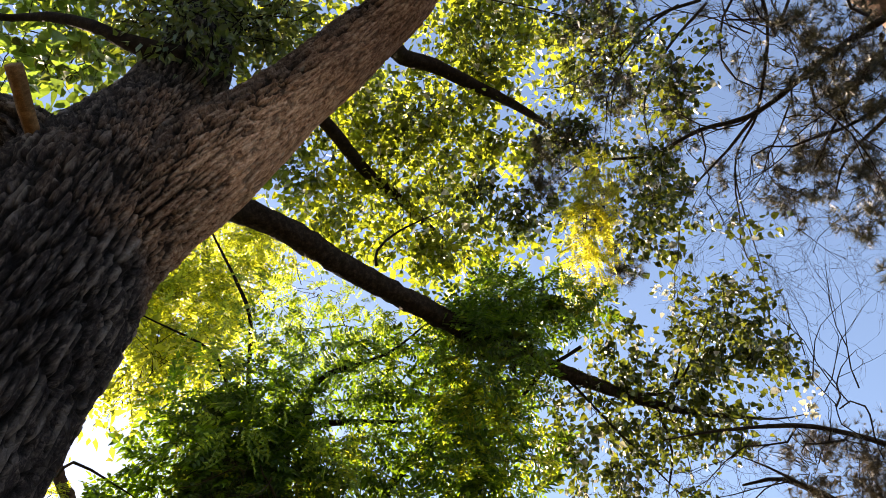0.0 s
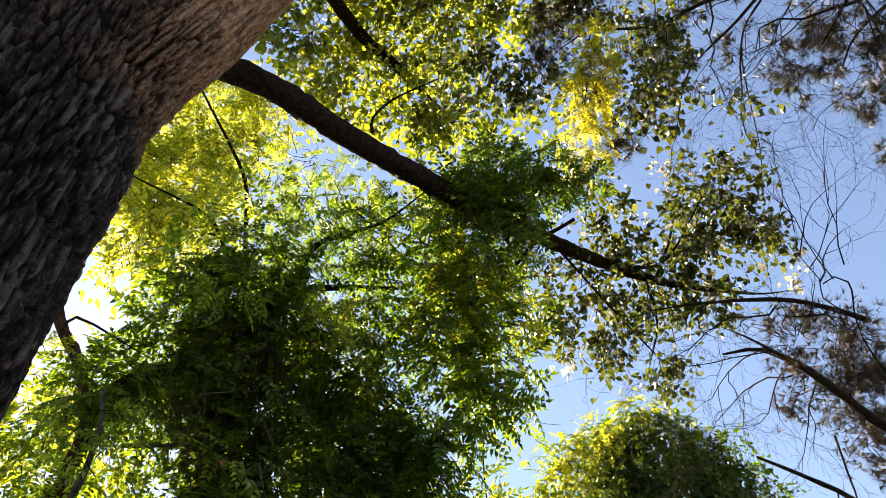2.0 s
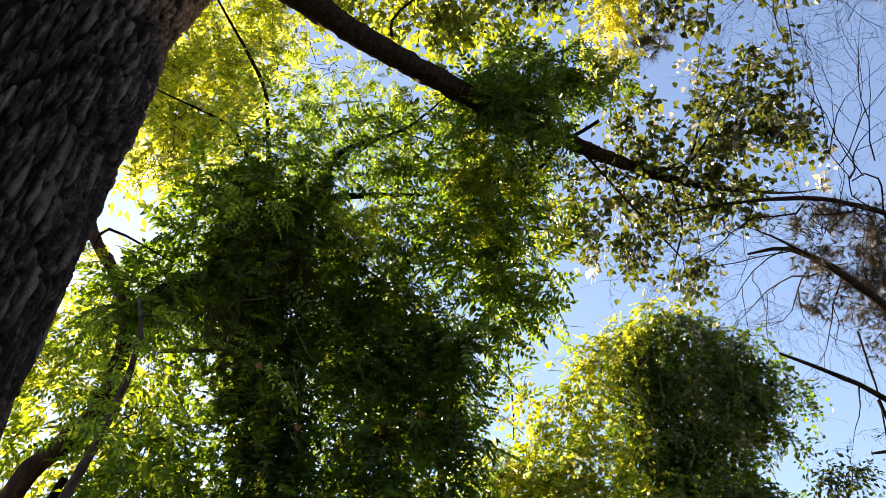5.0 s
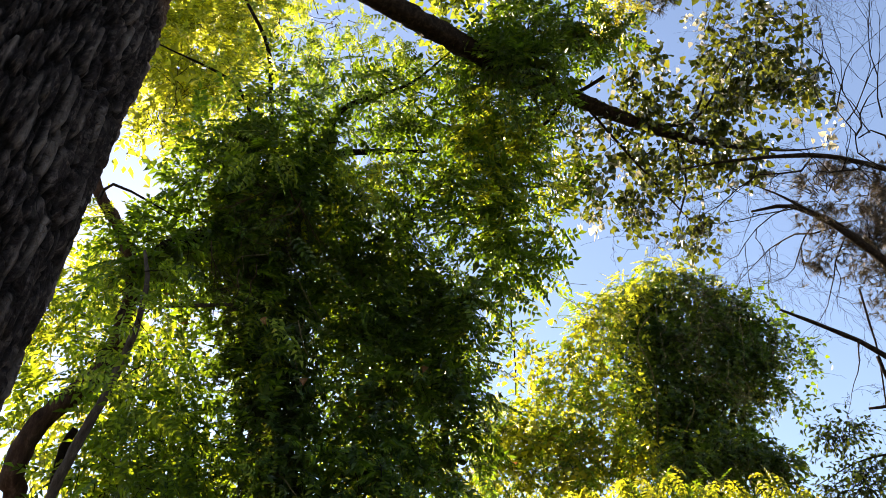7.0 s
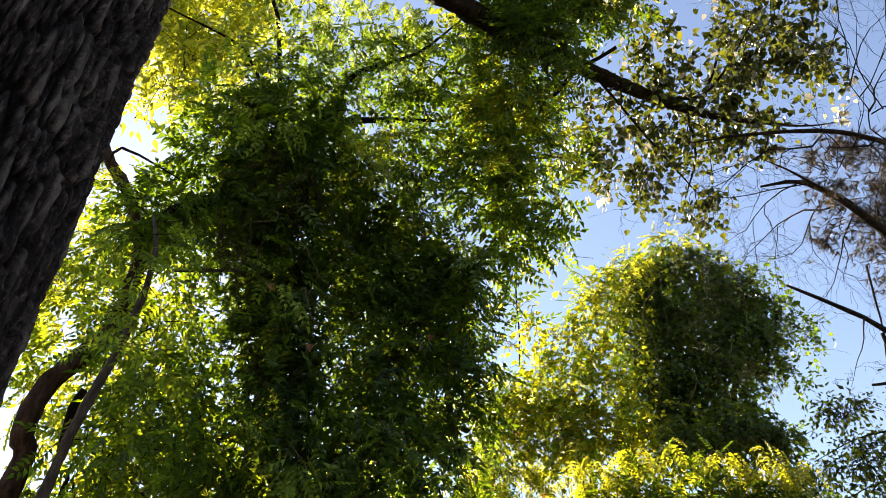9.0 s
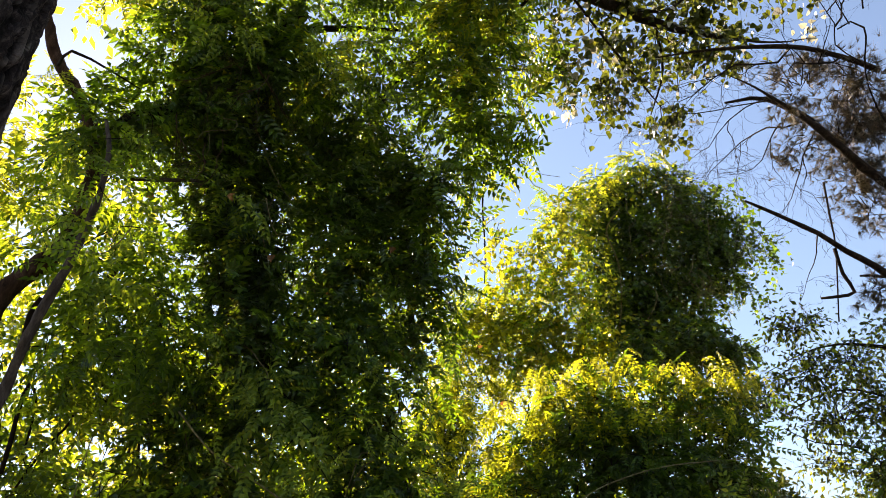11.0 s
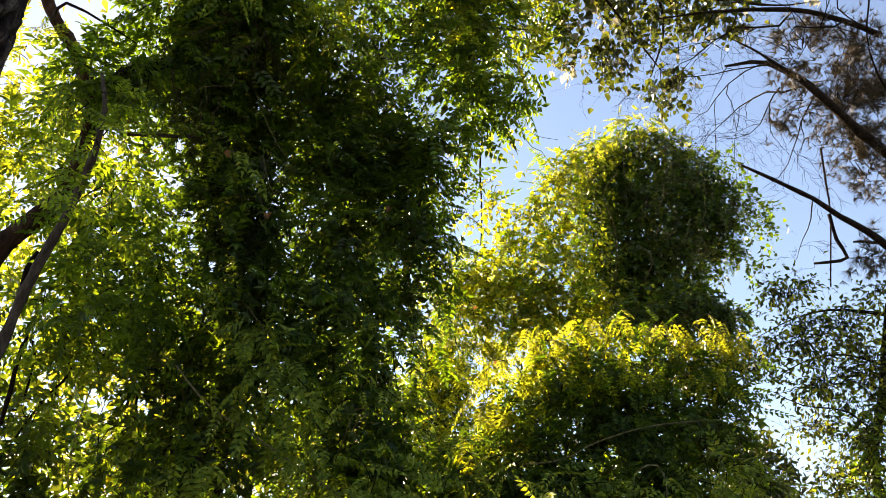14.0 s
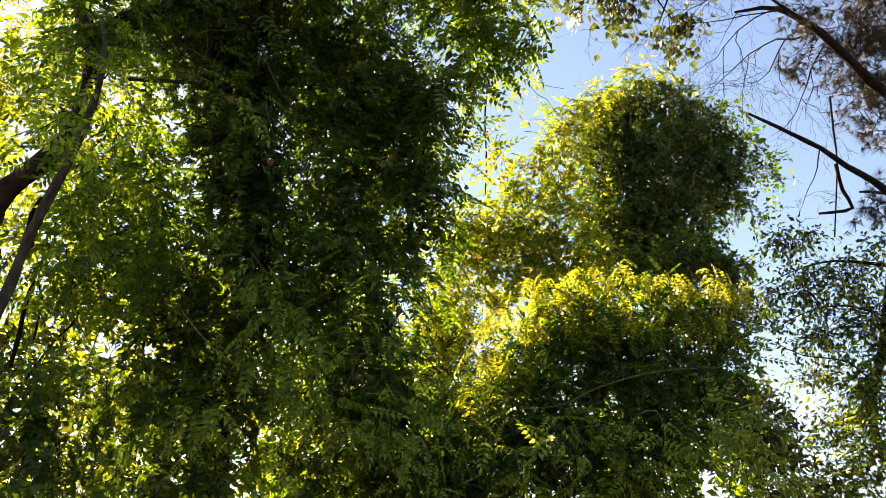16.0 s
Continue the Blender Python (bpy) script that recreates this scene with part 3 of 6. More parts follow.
    me2.update()
    me2.attributes.new("young", "FLOAT", "POINT").data.foreach_set("value", young.astype(np.float32))
    me2.attributes.new("ripe", "FLOAT", "POINT").data.foreach_set("value", np.clip((co[:, 2] - 4.95) / 0.9 + 0.7 * (lattice_noise(co * 6, 12) - 0.5), 0, 0.85).astype(np.float32))
    me2.attributes.new("plate", "FLOAT", "POINT").data.foreach_set("value", np.clip(0.45 * who + 0.55 * lot + flake * 0.7, 0, 1) * (1 - young).astype(np.float32))
    me2.attributes.new("furrow", "FLOAT", "POINT").data.foreach_set("value", (deep * (1 - 0.45 * np.clip(2 * young - 1, 0, 1))).astype(np.float32))
    grain = np.column_stack([q[:, 0] + sway * 0.6, q[:, 1] - sway * 0.6, q[:, 2] + along / (furrow * 3.5)])
    me2.attributes.new("grain", "FLOAT_VECTOR", "POINT").data.foreach_set("vector", grain.astype(np.float32).ravel())
    me2.materials.clear()
    me2.materials.append(mat)
    return part(name, me2, parent, label)


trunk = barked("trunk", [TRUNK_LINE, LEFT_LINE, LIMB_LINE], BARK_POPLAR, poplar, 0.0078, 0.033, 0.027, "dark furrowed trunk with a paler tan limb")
limb("upper_stem", [(-1.45, 1.2, 6.75, 0.19), (-1.55, 1.05, 7.8, 0.16), (-1.4, 0.6, 9.8, 0.09)], poplar, BARK_DARK, 16)
limb("upper_stem", [(-0.10, 1.05, 7.05, 0.14), (0.05, 0.9, 8.2, 0.11), (0.35, 0.7, 9.8, 0.06)], poplar, BARK_DARK, 16)
limb("cut_stub", [(-1.41, 1.08, 4.14, 0.024), (-1.41, 0.94, 4.15, 0.027), (-1.41, 0.79, 4.16, 0.029)], trunk, CUT_WOOD, 14, 0.04, 0.05, "weathered orange-brown cut stub")
limb("branch", [(-1.25, 1.17, 5.37, 0.07), (-1.53, 1.09, 5.40, 0.042), (-1.73, 1.03, 5.50, 0.034), (-1.98, 1.01, 5.61, 0.026), (-2.23, 1.04, 5.71, 0.02), (-2.45, 1.01, 5.70, 0.02)], poplar, BARK_DARK, 10)
long_branch = limb("branch", [(-1.30, 1.62, 4.85, 0.085), (-1.26, 2.02, 5.46, 0.080), (-0.96, 2.29, 5.63, 0.078), (-0.60, 2.68, 5.76, 0.076), (-0.16, 3.08, 5.89, 0.075), (0.26, 3.41, 5.95, 0.074), (0.68, 3.68, 6.00, 0.062), (1.12, 3.93, 6.02, 0.052), (1.48, 4.07, 5.99, 0.042), (1.85, 4.21, 6.00, 0.028), (2.42, 4.34, 6.04, 0.012), (2.75, 4.40, 6.10, 0.006), (3.05, 4.42, 6.20, 0.002)], poplar, BARK_BRANCH, 14, 0.07, 0.05, "long dark branch reaching out sideways")
limb("cut_stub", [(0.75, 3.72, 5.98, 0.016), (0.88, 3.64, 5.99, 0.014), (1.00, 3.56, 6.01, 0.013)], long_branch, BARK_DARK, 8, 0.06, 0.05)
limb("branch", [(0.72, 3.74, 5.97, 0.02), (0.61, 3.87, 5.90, 0.016), (0.58, 3.94, 5.92, 0.01)], poplar, BARK_DARK, 8)
limb("branch", [(-0.30, 1.1, 7.0, 0.09), (-0.37, 1.95, 7.99, 0.075), (-0.04, 2.15, 8.15, 0.066), (0.34, 2.39, 8.27, 0.055), (0.75, 2.67, 8.45, 0.04), (1.30, 3.14, 8.72, 0.02)], poplar, BARK_DARK, 10)
limb("branch", [(-1.23, 1.99, 7.44, 0.06), (-0.89, 2.48, 7.53, 0.055), (-0.69, 2.96, 7.79, 0.055), (-0.38, 3.31, 7.85, 0.048), (-0.10, 3.72, 7.98, 0.038), (0.32, 4.28, 8.21, 0.02)], poplar, BARK_DARK, 10)
for pts in ([(-0.45, 2.78, 5.95, 0.012), (-0.45, 2.75, 6.09, 0.010), (-0.32, 2.75, 6.34, 0.008), (-0.01, 2.73, 6.59, 0.005)],
            [(0.89, 3.81, 5.98, 0.012), (1.31, 4.21, 5.76, 0.010), (1.73, 4.57, 5.52, 0.005)],
            [(1.33, 4.00, 5.97, 0.016), (1.75, 4.04, 6.06, 0.012), (2.00, 3.77, 6.33, 0.008), (2.17, 3.52, 6.59, 0.004)],
            [(1.70, 4.15, 5.98, 0.016), (1.80, 3.91, 6.16, 0.012), (1.89, 3.65, 6.47, 0.006)],
            [(1.62, 4.14, 6.02, 0.014), (1.74, 4.45, 5.81, 0.010), (1.70, 4.76, 5.63, 0.006)]):
    limb("branchlet", pts, long_branch, BARK_DARK, 6)
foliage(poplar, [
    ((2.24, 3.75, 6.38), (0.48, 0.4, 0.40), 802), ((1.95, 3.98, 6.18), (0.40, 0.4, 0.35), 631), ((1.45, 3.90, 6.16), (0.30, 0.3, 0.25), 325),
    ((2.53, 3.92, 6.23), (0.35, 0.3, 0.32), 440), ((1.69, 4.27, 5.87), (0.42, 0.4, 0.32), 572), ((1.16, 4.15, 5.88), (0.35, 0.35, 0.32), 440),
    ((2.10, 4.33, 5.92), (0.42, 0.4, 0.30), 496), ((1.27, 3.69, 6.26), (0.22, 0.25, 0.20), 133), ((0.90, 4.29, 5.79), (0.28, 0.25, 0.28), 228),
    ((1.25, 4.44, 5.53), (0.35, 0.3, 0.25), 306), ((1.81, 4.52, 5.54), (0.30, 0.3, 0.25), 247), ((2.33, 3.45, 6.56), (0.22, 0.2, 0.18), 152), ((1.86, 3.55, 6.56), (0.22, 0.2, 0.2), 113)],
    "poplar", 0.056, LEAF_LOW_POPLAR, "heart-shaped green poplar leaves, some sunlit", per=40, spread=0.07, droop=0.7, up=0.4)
foliage(poplar, [
    ((-1.14, 3.01, 7.92), 0.55, 581), ((-0.74, 2.70, 8.33), 0.55, 664), ((-0.11, 2.75, 8.57), 0.65, 860), ((0.45, 2.42, 8.89), 0.55, 581), ((0.13, 2.17, 9.19), 0.6, 581),
    ((-0.44, 3.19, 8.25), 0.6, 664), ((0.10, 3.44, 8.36), 0.55, 526), ((-0.32, 3.51, 7.52), 0.5, 457), ((-0.89, 3.28, 7.36), 0.45, 277), ((0.19, 3.66, 7.66), 0.42, 303),
    ((0.67, 3.13, 8.59), 0.5, 360), ((0.93, 2.22, 9.33), 0.5, 360), ((-0.52, 1.95, 9.03), 0.4, 221), ((-1.05, 1.85, 8.16), 0.4, 221), ((-0.82, 2.69, 9.40), 0.5, 360),
    ((1.32, 2.37, 9.22), 0.5, 234), ((-0.02, 3.66, 7.19), 0.35, 207), ((0.83, 3.71, 7.81), 0.35, 108), ((0.42, 1.60, 9.53), 0.8, 581), ((1.59, 1.78, 9.75), 0.7, 360)],
    "poplar", 0.073, LEAF_POPLAR, "green poplar leaves high in the crown", per=34, spread=0.11, droop=0.6, up=0.4)
# Second set over the same masses, in the sunlit leaf colour.
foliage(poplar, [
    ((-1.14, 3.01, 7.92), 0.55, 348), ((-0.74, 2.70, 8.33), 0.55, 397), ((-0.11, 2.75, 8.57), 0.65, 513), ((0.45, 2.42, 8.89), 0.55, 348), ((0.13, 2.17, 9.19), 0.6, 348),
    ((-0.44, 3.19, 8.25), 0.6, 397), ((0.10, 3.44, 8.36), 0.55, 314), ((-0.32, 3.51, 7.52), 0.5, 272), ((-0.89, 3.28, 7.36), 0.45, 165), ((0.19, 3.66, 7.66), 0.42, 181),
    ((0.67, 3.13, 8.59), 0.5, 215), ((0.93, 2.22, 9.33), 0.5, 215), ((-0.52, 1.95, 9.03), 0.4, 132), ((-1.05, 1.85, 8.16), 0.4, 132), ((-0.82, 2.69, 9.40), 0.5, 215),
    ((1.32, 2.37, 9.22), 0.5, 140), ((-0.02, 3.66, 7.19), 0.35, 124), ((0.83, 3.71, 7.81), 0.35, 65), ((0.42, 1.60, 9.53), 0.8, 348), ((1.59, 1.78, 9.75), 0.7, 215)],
    "poplar", 0.073, LEAF_CROWN, "yellow-green poplar leaves high in the crown, coloured as sunlit", per=34, spread=0.11, droop=0.6, up=0.4)
foliage(poplar, [
    ((-2.20, 1.39, 5.97), 0.36, 152), ((-2.38, 1.25, 6.15), 0.45, 176), ((-2.08, 1.37, 6.04), 0.20, 60), ((-2.43, 1.08, 6.40), 0.45, 120), ((-2.57, 1.76, 5.86), 0.30, 88), ((-2.70, 1.37, 5.93), 0.5, 144)],
    "poplar", 0.10, LEAF_FRESH, "broad bright green leaves beside the trunk", per=10, spread=0.12, droop=0.7)
foliage(poplar, [
    ((-1.51, 1.02, 5.60), (0.20, 0.18, 0.16), 170), ((-1.24, 1.02, 5.36), (0.14, 0.12, 0.12), 110), ((-1.32, 0.97, 5.57), (0.26, 0.22, 0.2), 255), ((-1.01, 1.08, 5.63), (0.24, 0.2, 0.2), 357), ((-0.88, 1.07, 5.88), (0.22, 0.2, 0.2), 289), ((-1.09, 1.12, 5.38), (0.10, 0.1, 0.12), 68), ((-1.18, 0.88, 5.85), (0.4, 0.3, 0.3), 561), ((-0.93, 1.22, 5.72), (0.14, 0.12, 0.10), 85)],
    "ovate", 0.062, LEAF_GREY, "dull grey-green leaves sprouting at the fork", per=10, spread=0.08, droop=0.6)
foliage(poplar, [
    ((1.90, 2.29, 7.59), 0.22, 220), ((1.96, 2.03, 7.78), 0.22, 160), ((1.69, 1.89, 8.12), 0.3, 240), ((1.19, 1.99, 8.52), 0.4, 360), ((1.49, 3.22, 6.90), 0.26, 240), ((1.69, 3.02, 7.09), 0.24, 180), ((1.24, 2.60, 7.64), 0.28, 220), ((0.60, 3.26, 7.17), 0.24, 180), ((0.85, 3.22, 7.28), 0.26, 160), ((1.32, 3.67, 6.52), 0.2, 120), ((2.24, 3.00, 6.89), 0.12, 48), ((2.44, 3.02, 6.79), 0.10, 32), ((2.06, 3.01, 6.96), 0.10, 28), ((0.48, 3.02, 7.55), 0.3, 240), ((1.78, 3.26, 6.78), 0.14, 60)],
    "poplar", 0.066, LEAF_LOW_POPLAR, "dark and lit poplar leaves hanging among the pine twigs", per=26, spread=0.08, droop=0.8, up=0.3)
# The yellow colour stands for sunlight; the crown shades this column.
foliage(poplar, [((1.19, 2.60, 6.98), (0.10, 0.14, 0.16), 50), ((1.17, 2.77, 6.89), (0.12, 0.16, 0.2), 80), ((1.13, 2.99, 6.78), (0.16, 0.16, 0.2), 90), ((1.11, 3.16, 6.56), (0.12, 0.14, 0.18), 60), ((1.06, 3.38, 6.42), (0.10, 0.10, 0.12), 36)],
    "pinnate", 0.132, LEAF_GLOW, "column of trumpet vine, its yellow glow put into the leaf colour", per=8, spread=0.08, droop=0.9, up=0.4, name="vine_column")
foliage(poplar, [((-1.25, 1.62, 6.70), 0.22, 90), ((-1.02, 1.51, 6.99), 0.25, 90), ((-1.82, 1.20, 6.42), 0.25, 90), ((-1.26, 1.28, 7.00), 0.3, 120), ((-2.15, 1.51, 6.65), 0.25, 120), ((-2.43, 1.32, 6.80), 0.35, 160), ((-0.99, 1.84, 7.11), 0.2, 70)],
    "poplar", 0.085, LEAF_POPLAR, "green leaves behind the fork", per=10, spread=0.10)
# the crown goes on above
foliage(poplar, [((-0.6, 0.9, 10.6), 1.2, 700), ((0.6, 1.0, 10.4), 1.1, 600)],
        "poplar", 0.09, LEAF_POPLAR, "green poplar leaves overhead", per=14, spread=0.2, name="high_foliage")

# ---- the creeper-clad tree in the middle ----
clad = thing("creeper_clad_tree", (-1.45, 5.5, 0.0), "tree buried under dark green creeper and trumpet vine", "tree")
limb("trunk", [(-1.45, 5.5, -0.2, 0.15), (-1.45, 5.5, 1.5, 0.13), (-1.72, 5.62, 5.10, 0.11), (-1.62, 4.96, 5.70, 0.10), (-1.45, 4.30, 5.73, 0.10), (-1.27, 4.24, 5.85, 0.08), (-1.05, 4.11, 6.03, 0.06)], clad, BARK_DARK, 14, 0.08)
limb("branch", [(-1.32, 4.26, 5.81, 0.05), (-1.04, 4.15, 5.85, 0.034), (-0.72, 4.10, 5.83, 0.022), (-0.30, 4.06, 5.78, 0.010)], clad, BARK_DARK, 8)
limb("branch", [(-1.23, 4.21, 5.89, 0.05), (-1.07, 4.06, 6.07, 0.035), (-0.95, 3.96, 6.19, 0.025), (-0.47, 3.93, 6.41, 0.012), (-0.11, 3.79, 6.66, 0.006)], clad, BARK_DARK, 8)
limb("branch", [(-1.45, 4.33, 5.70, 0.03), (-1.66, 4.02, 6.08, 0.018), (-1.78, 3.86, 6.29, 0.013), (-1.91, 3.73, 6.34, 0.011), (-2.30, 3.47, 6.36, 0.006), (-2.6, 3.3, 6.45, 0.003)], clad, BARK_DARK, 7)
limb("branch", [(-1.58, 4.35, 6.00, 0.024), (-1.63, 4.22, 6.44, 0.021), (-1.67, 3.94, 6.92, 0.018), (-1.83, 3.77, 7.24, 0.015), (-2.05, 3.53, 7.56, 0.011), (-2.3, 3.3, 7.95, 0.006)], clad, BARK_DARK, 7)
limb("branch", [(-1.53, 4.50, 5.15, 0.09), (-1.79, 4.20, 5.07, 0.08), (-2.04, 4.02, 4.82, 0.06), (-2.16, 3.96, 4.63, 0.05)], clad, BARK_DARK, 9)
limb("branch", [(-1.83, 3.79, 4.19, 0.014), (-1.70, 3.92, 4.28, 0.012), (-1.54, 4.13, 4.43, 0.010)], clad, BARK_GREY, 6)
limb("stem", [(-0.25, 5.6, -0.2, 0.06), (-0.3, 5.6, 2.0, 0.05), (-0.65, 5.78, 5.20, 0.045), (-0.50, 4.74, 5.62, 0.04), (0.15, 4.21, 6.05, 0.03)], clad, BARK_DARK, 9)

# ---- the leaning tree against the light ----
leaning = thing("leaning_tree", (-3.1, 4.0, 0.0), "leaning tree with rough brown bark against the light", "tree")
limb("trunk", [(-3.1, 4.0, -0.2, 0.15), (-2.9, 4.0, 1.6, 0.13), (-2.51, 4.06, 2.94, 0.064), (-2.50, 3.97, 3.20, 0.062), (-2.46, 3.94, 3.45, 0.060), (-2.33, 3.97, 3.67, 0.058), (-2.17, 3.95, 3.89, 0.058), (-2.12, 3.90, 4.21, 0.052)], leaning, BARK_RED, 14, 0.09, 0.06, "rough reddish brown trunk")
limb("limb", [(-2.12, 3.92, 4.18, 0.046), (-2.13, 3.83, 4.47, 0.042), (-2.24, 3.70, 4.73, 0.038), (-2.39, 3.57, 4.94, 0.036), (-2.51, 3.49, 5.25, 0.032)], leaning, BARK_RED, 12, 0.13, 0.05)
limb("branch", [(-1.80, 3.55, 4.68, 0.003), (-1.95, 3.44, 4.72, 0.006), (-2.18, 3.37, 4.81, 0.009), (-2.34, 3.53, 4.85, 0.011)], leaning, BARK_DARK, 6)
limb("stem", [(-2.0, 3.1, -0.2, 0.05), (-2.0, 3.15, 1.6, 0.045), (-1.91, 3.33, 2.59, 0.025), (-1.85, 3.30, 2.92, 0.023), (-1.80, 3.29, 3.14, 0.022), (-1.74, 3.26, 3.32, 0.021), (-1.68, 3.21, 3.52, 0.019), (-1.65, 3.17, 3.71, 0.016), (-1.66, 3.15, 3.91, 0.012), (-1.75, 3.20, 4.14, 0.008)], leaning, BARK_GREY, 10, 0.12, 0.05, "smooth grey stem of a climbing vine")
for pts in ([(-2.07, 4.18, 3.54, 0.022), (-1.99, 4.15, 3.68, 0.02), (-1.92, 4.19, 3.90, 0.014)], [(-2.36, 4.18, 3.18, 0.03), (-2.34, 4.10, 3.42, 0.028), (-2.29, 4.07, 3.52, 0.02)],
            [(-2.27, 4.17, 2.53, 0.012), (-2.25, 4.13, 2.71, 0.013), (-2.26, 4.13, 2.87, 0.012), (-2.25, 4.14, 3.02, 0.010), (-2.21, 4.19, 2.93, 0.008), (-2.19, 4.18, 2.66, 0.006)],
            [(-2.30, 4.39, 2.49, 0.006), (-2.18, 4.39, 2.76, 0.007), (-2.08, 4.39, 2.91, 0.008), (-2.14, 4.31, 3.05, 0.008), (-2.13, 4.26, 3.18, 0.008), (-2.12, 4.33, 3.32, 0.007), (-2.12, 4.26, 3.48, 0.005)],
            [(-1.69, 4.66, 2.58, 0.008), (-1.74, 4.59, 2.77, 0.008), (-1.73, 4.50, 3.03, 0.007), (-1.82, 4.50, 3.26, 0.007), (-1.85, 4.47, 3.56, 0.005)],
            [(-1.54, 4.66, 3.66, 0.03), (-1.52, 4.66, 3.90, 0.028), (-1.64, 4.64, 4.08, 0.02)]):
    limb("vine_stem", pts, leaning, BARK_DARK, 7)
foliage(leaning, [
    ((-2.50, 4.07, 6.20), (0.30, 0.3, 0.30), 105), ((-2.39, 4.06, 6.54), (0.36, 0.35, 0.4), 147), ((-2.57, 4.12, 5.83), (0.14, 0.15, 0.10), 17), ((-3.17, 4.45, 4.63), (0.4, 0.35, 0.4), 119), ((-2.92, 4.23, 5.14), (0.12, 0.15, 0.15), 11)],
    "ovate", 0.10, LEAF_FAR, "small backlit leaves glowing yellow-green", per=10, spread=0.14)

# ---- the creeper-clad tree on its own, against the sky ----
tower = thing("creeper_clad_tree", (2.14, 8.8, 0.0), "round tree top smothered in dark creeper against the sky", "tree")
limb("trunk", [(2.14, 8.82, -0.2, 0.13), (2.08, 8.82, 2.0, 0.11), (1.86, 8.90, 5.31, 0.085), (1.96, 8.70, 5.72, 0.075), (2.16, 8.42, 6.19, 0.06), (2.57, 8.05, 6.61, 0.04)], tower, BARK_DARK, 12, 0.08)
limb("dry_vine", [(0.50, 6.91, 6.73, 0.012), (0.48, 7.16, 6.36, 0.010), (0.52, 7.43, 5.94, 0.008), (0.52, 7.62, 5.61, 0.006)], tower, BARK_DARK, 6)

# ---- the thicket in front ----
thicket = thing("vine_thicket", (1.7, 5.0, 0.0), "broad thicket of trumpet vine and creeper, its top sunlit", "thicket")
limb("stem", [(1.5, 5.2, -0.2, 0.06), (1.5, 5.2, 1.2, 0.055), (1.41, 5.33, 2.56, 0.045), (1.48, 5.19, 3.33, 0.03)], thicket, BARK_DARK, 8)

foliage(clad, [((-0.79, 4.07, 6.90), 0.28, 60), ((-0.50, 4.19, 6.59), 0.28, 60), ((-1.11, 3.95, 7.31), 0.35, 70), ((-1.36, 4.08, 6.78), 0.25, 46), ((-0.41, 4.02, 6.98), 0.25, 46), ((-1.57, 3.87, 7.13), 0.3, 60)],
    "pinnate", 0.149, LEAF_TRUMPET, "green feathered leaves against the sky", per=6, spread=0.13, droop=0.7, up=0.5)

# ---- leaves over the climbing masses ----
CLAD_HEAD = [((-1.66, 4.00, 5.85), (0.35, 0.26, 0.44)), ((-1.66, 4.00, 5.29), (0.33, 0.25, 0.36)), ((-1.29, 4.00, 5.40), (0.25, 0.19, 0.34)), ((-1.36, 4.15, 5.15), (0.37, 0.24, 0.32)), ((-2.03, 4.15, 5.02), (0.25, 0.12, 0.16)), ((-2.25, 4.15, 4.90), (0.18, 0.09, 0.12)), ((-1.81, 4.15, 5.10), (0.21, 0.15, 0.21)), ((-1.88, 3.70, 4.55), (0.15, 0.10, 0.13)), ((-2.00, 3.70, 4.42), (0.14, 0.09, 0.12))]
CLAD_COLUMN = [((-1.56, 4.40, 4.91), (0.35, 0.26, 0.44)), ((-1.39, 4.40, 4.40), (0.29, 0.22, 0.39)), ((-1.30, 4.40, 3.92), (0.28, 0.21, 0.35)), ((-1.19, 4.40, 3.46), (0.26, 0.19, 0.33))]
CLAD_BODY = [((-1.02, 4.60, 5.60), (0.34, 0.26, 0.42)), ((-0.92, 4.60, 5.06), (0.37, 0.27, 0.41)), ((-0.83, 4.60, 4.53), (0.37, 0.27, 0.38)), ((-0.72, 4.60, 3.99), (0.38, 0.25, 0.34)), ((-0.66, 4.60, 3.51), (0.38, 0.22, 0.30)), ((-0.49, 4.80, 5.24), (0.34, 0.25, 0.34)), ((-0.29, 4.80, 4.73), (0.38, 0.29, 0.41)), ((-0.28, 4.80, 4.19), (0.38, 0.27, 0.36)), ((-0.24, 4.80, 3.68), (0.32, 0.24, 0.32)), ((-0.10, 4.80, 4.81), (0.22, 0.17, 0.30)), ((-0.09, 4.80, 4.28), (0.13, 0.10, 0.30))]
HANGING_COLUMN = [((-0.15, 4.15, 6.23), (0.20, 0.15, 0.47)), ((0.17, 4.15, 6.51), (0.33, 0.24, 0.43)), ((0.36, 4.15, 6.06), (0.29, 0.22, 0.39)), ((0.40, 4.15, 5.54), (0.23, 0.17, 0.41)), ((0.11, 4.15, 5.72), (0.24, 0.18, 0.36)), ((0.06, 4.15, 5.20), (0.26, 0.20, 0.33)), ((0.34, 4.15, 5.04), (0.26, 0.19, 0.26)), ((0.12, 4.15, 4.77), (0.23, 0.17, 0.22)), ((-0.25, 4.15, 5.54), (0.16, 0.12, 0.44)), ((0.41, 4.15, 4.94), (0.10, 0.08, 0.10))]
BRANCH_KNOB = [((0.40, 3.40, 6.27), (0.29, 0.17, 0.23)), ((0.77, 3.40, 6.35), (0.25, 0.13, 0.17)), ((0.90, 3.40, 6.27), (0.17, 0.10, 0.13)), ((0.22, 3.40, 5.97), (0.24, 0.18, 0.26)), ((0.48, 3.40, 5.86), (0.20, 0.15, 0.22))]
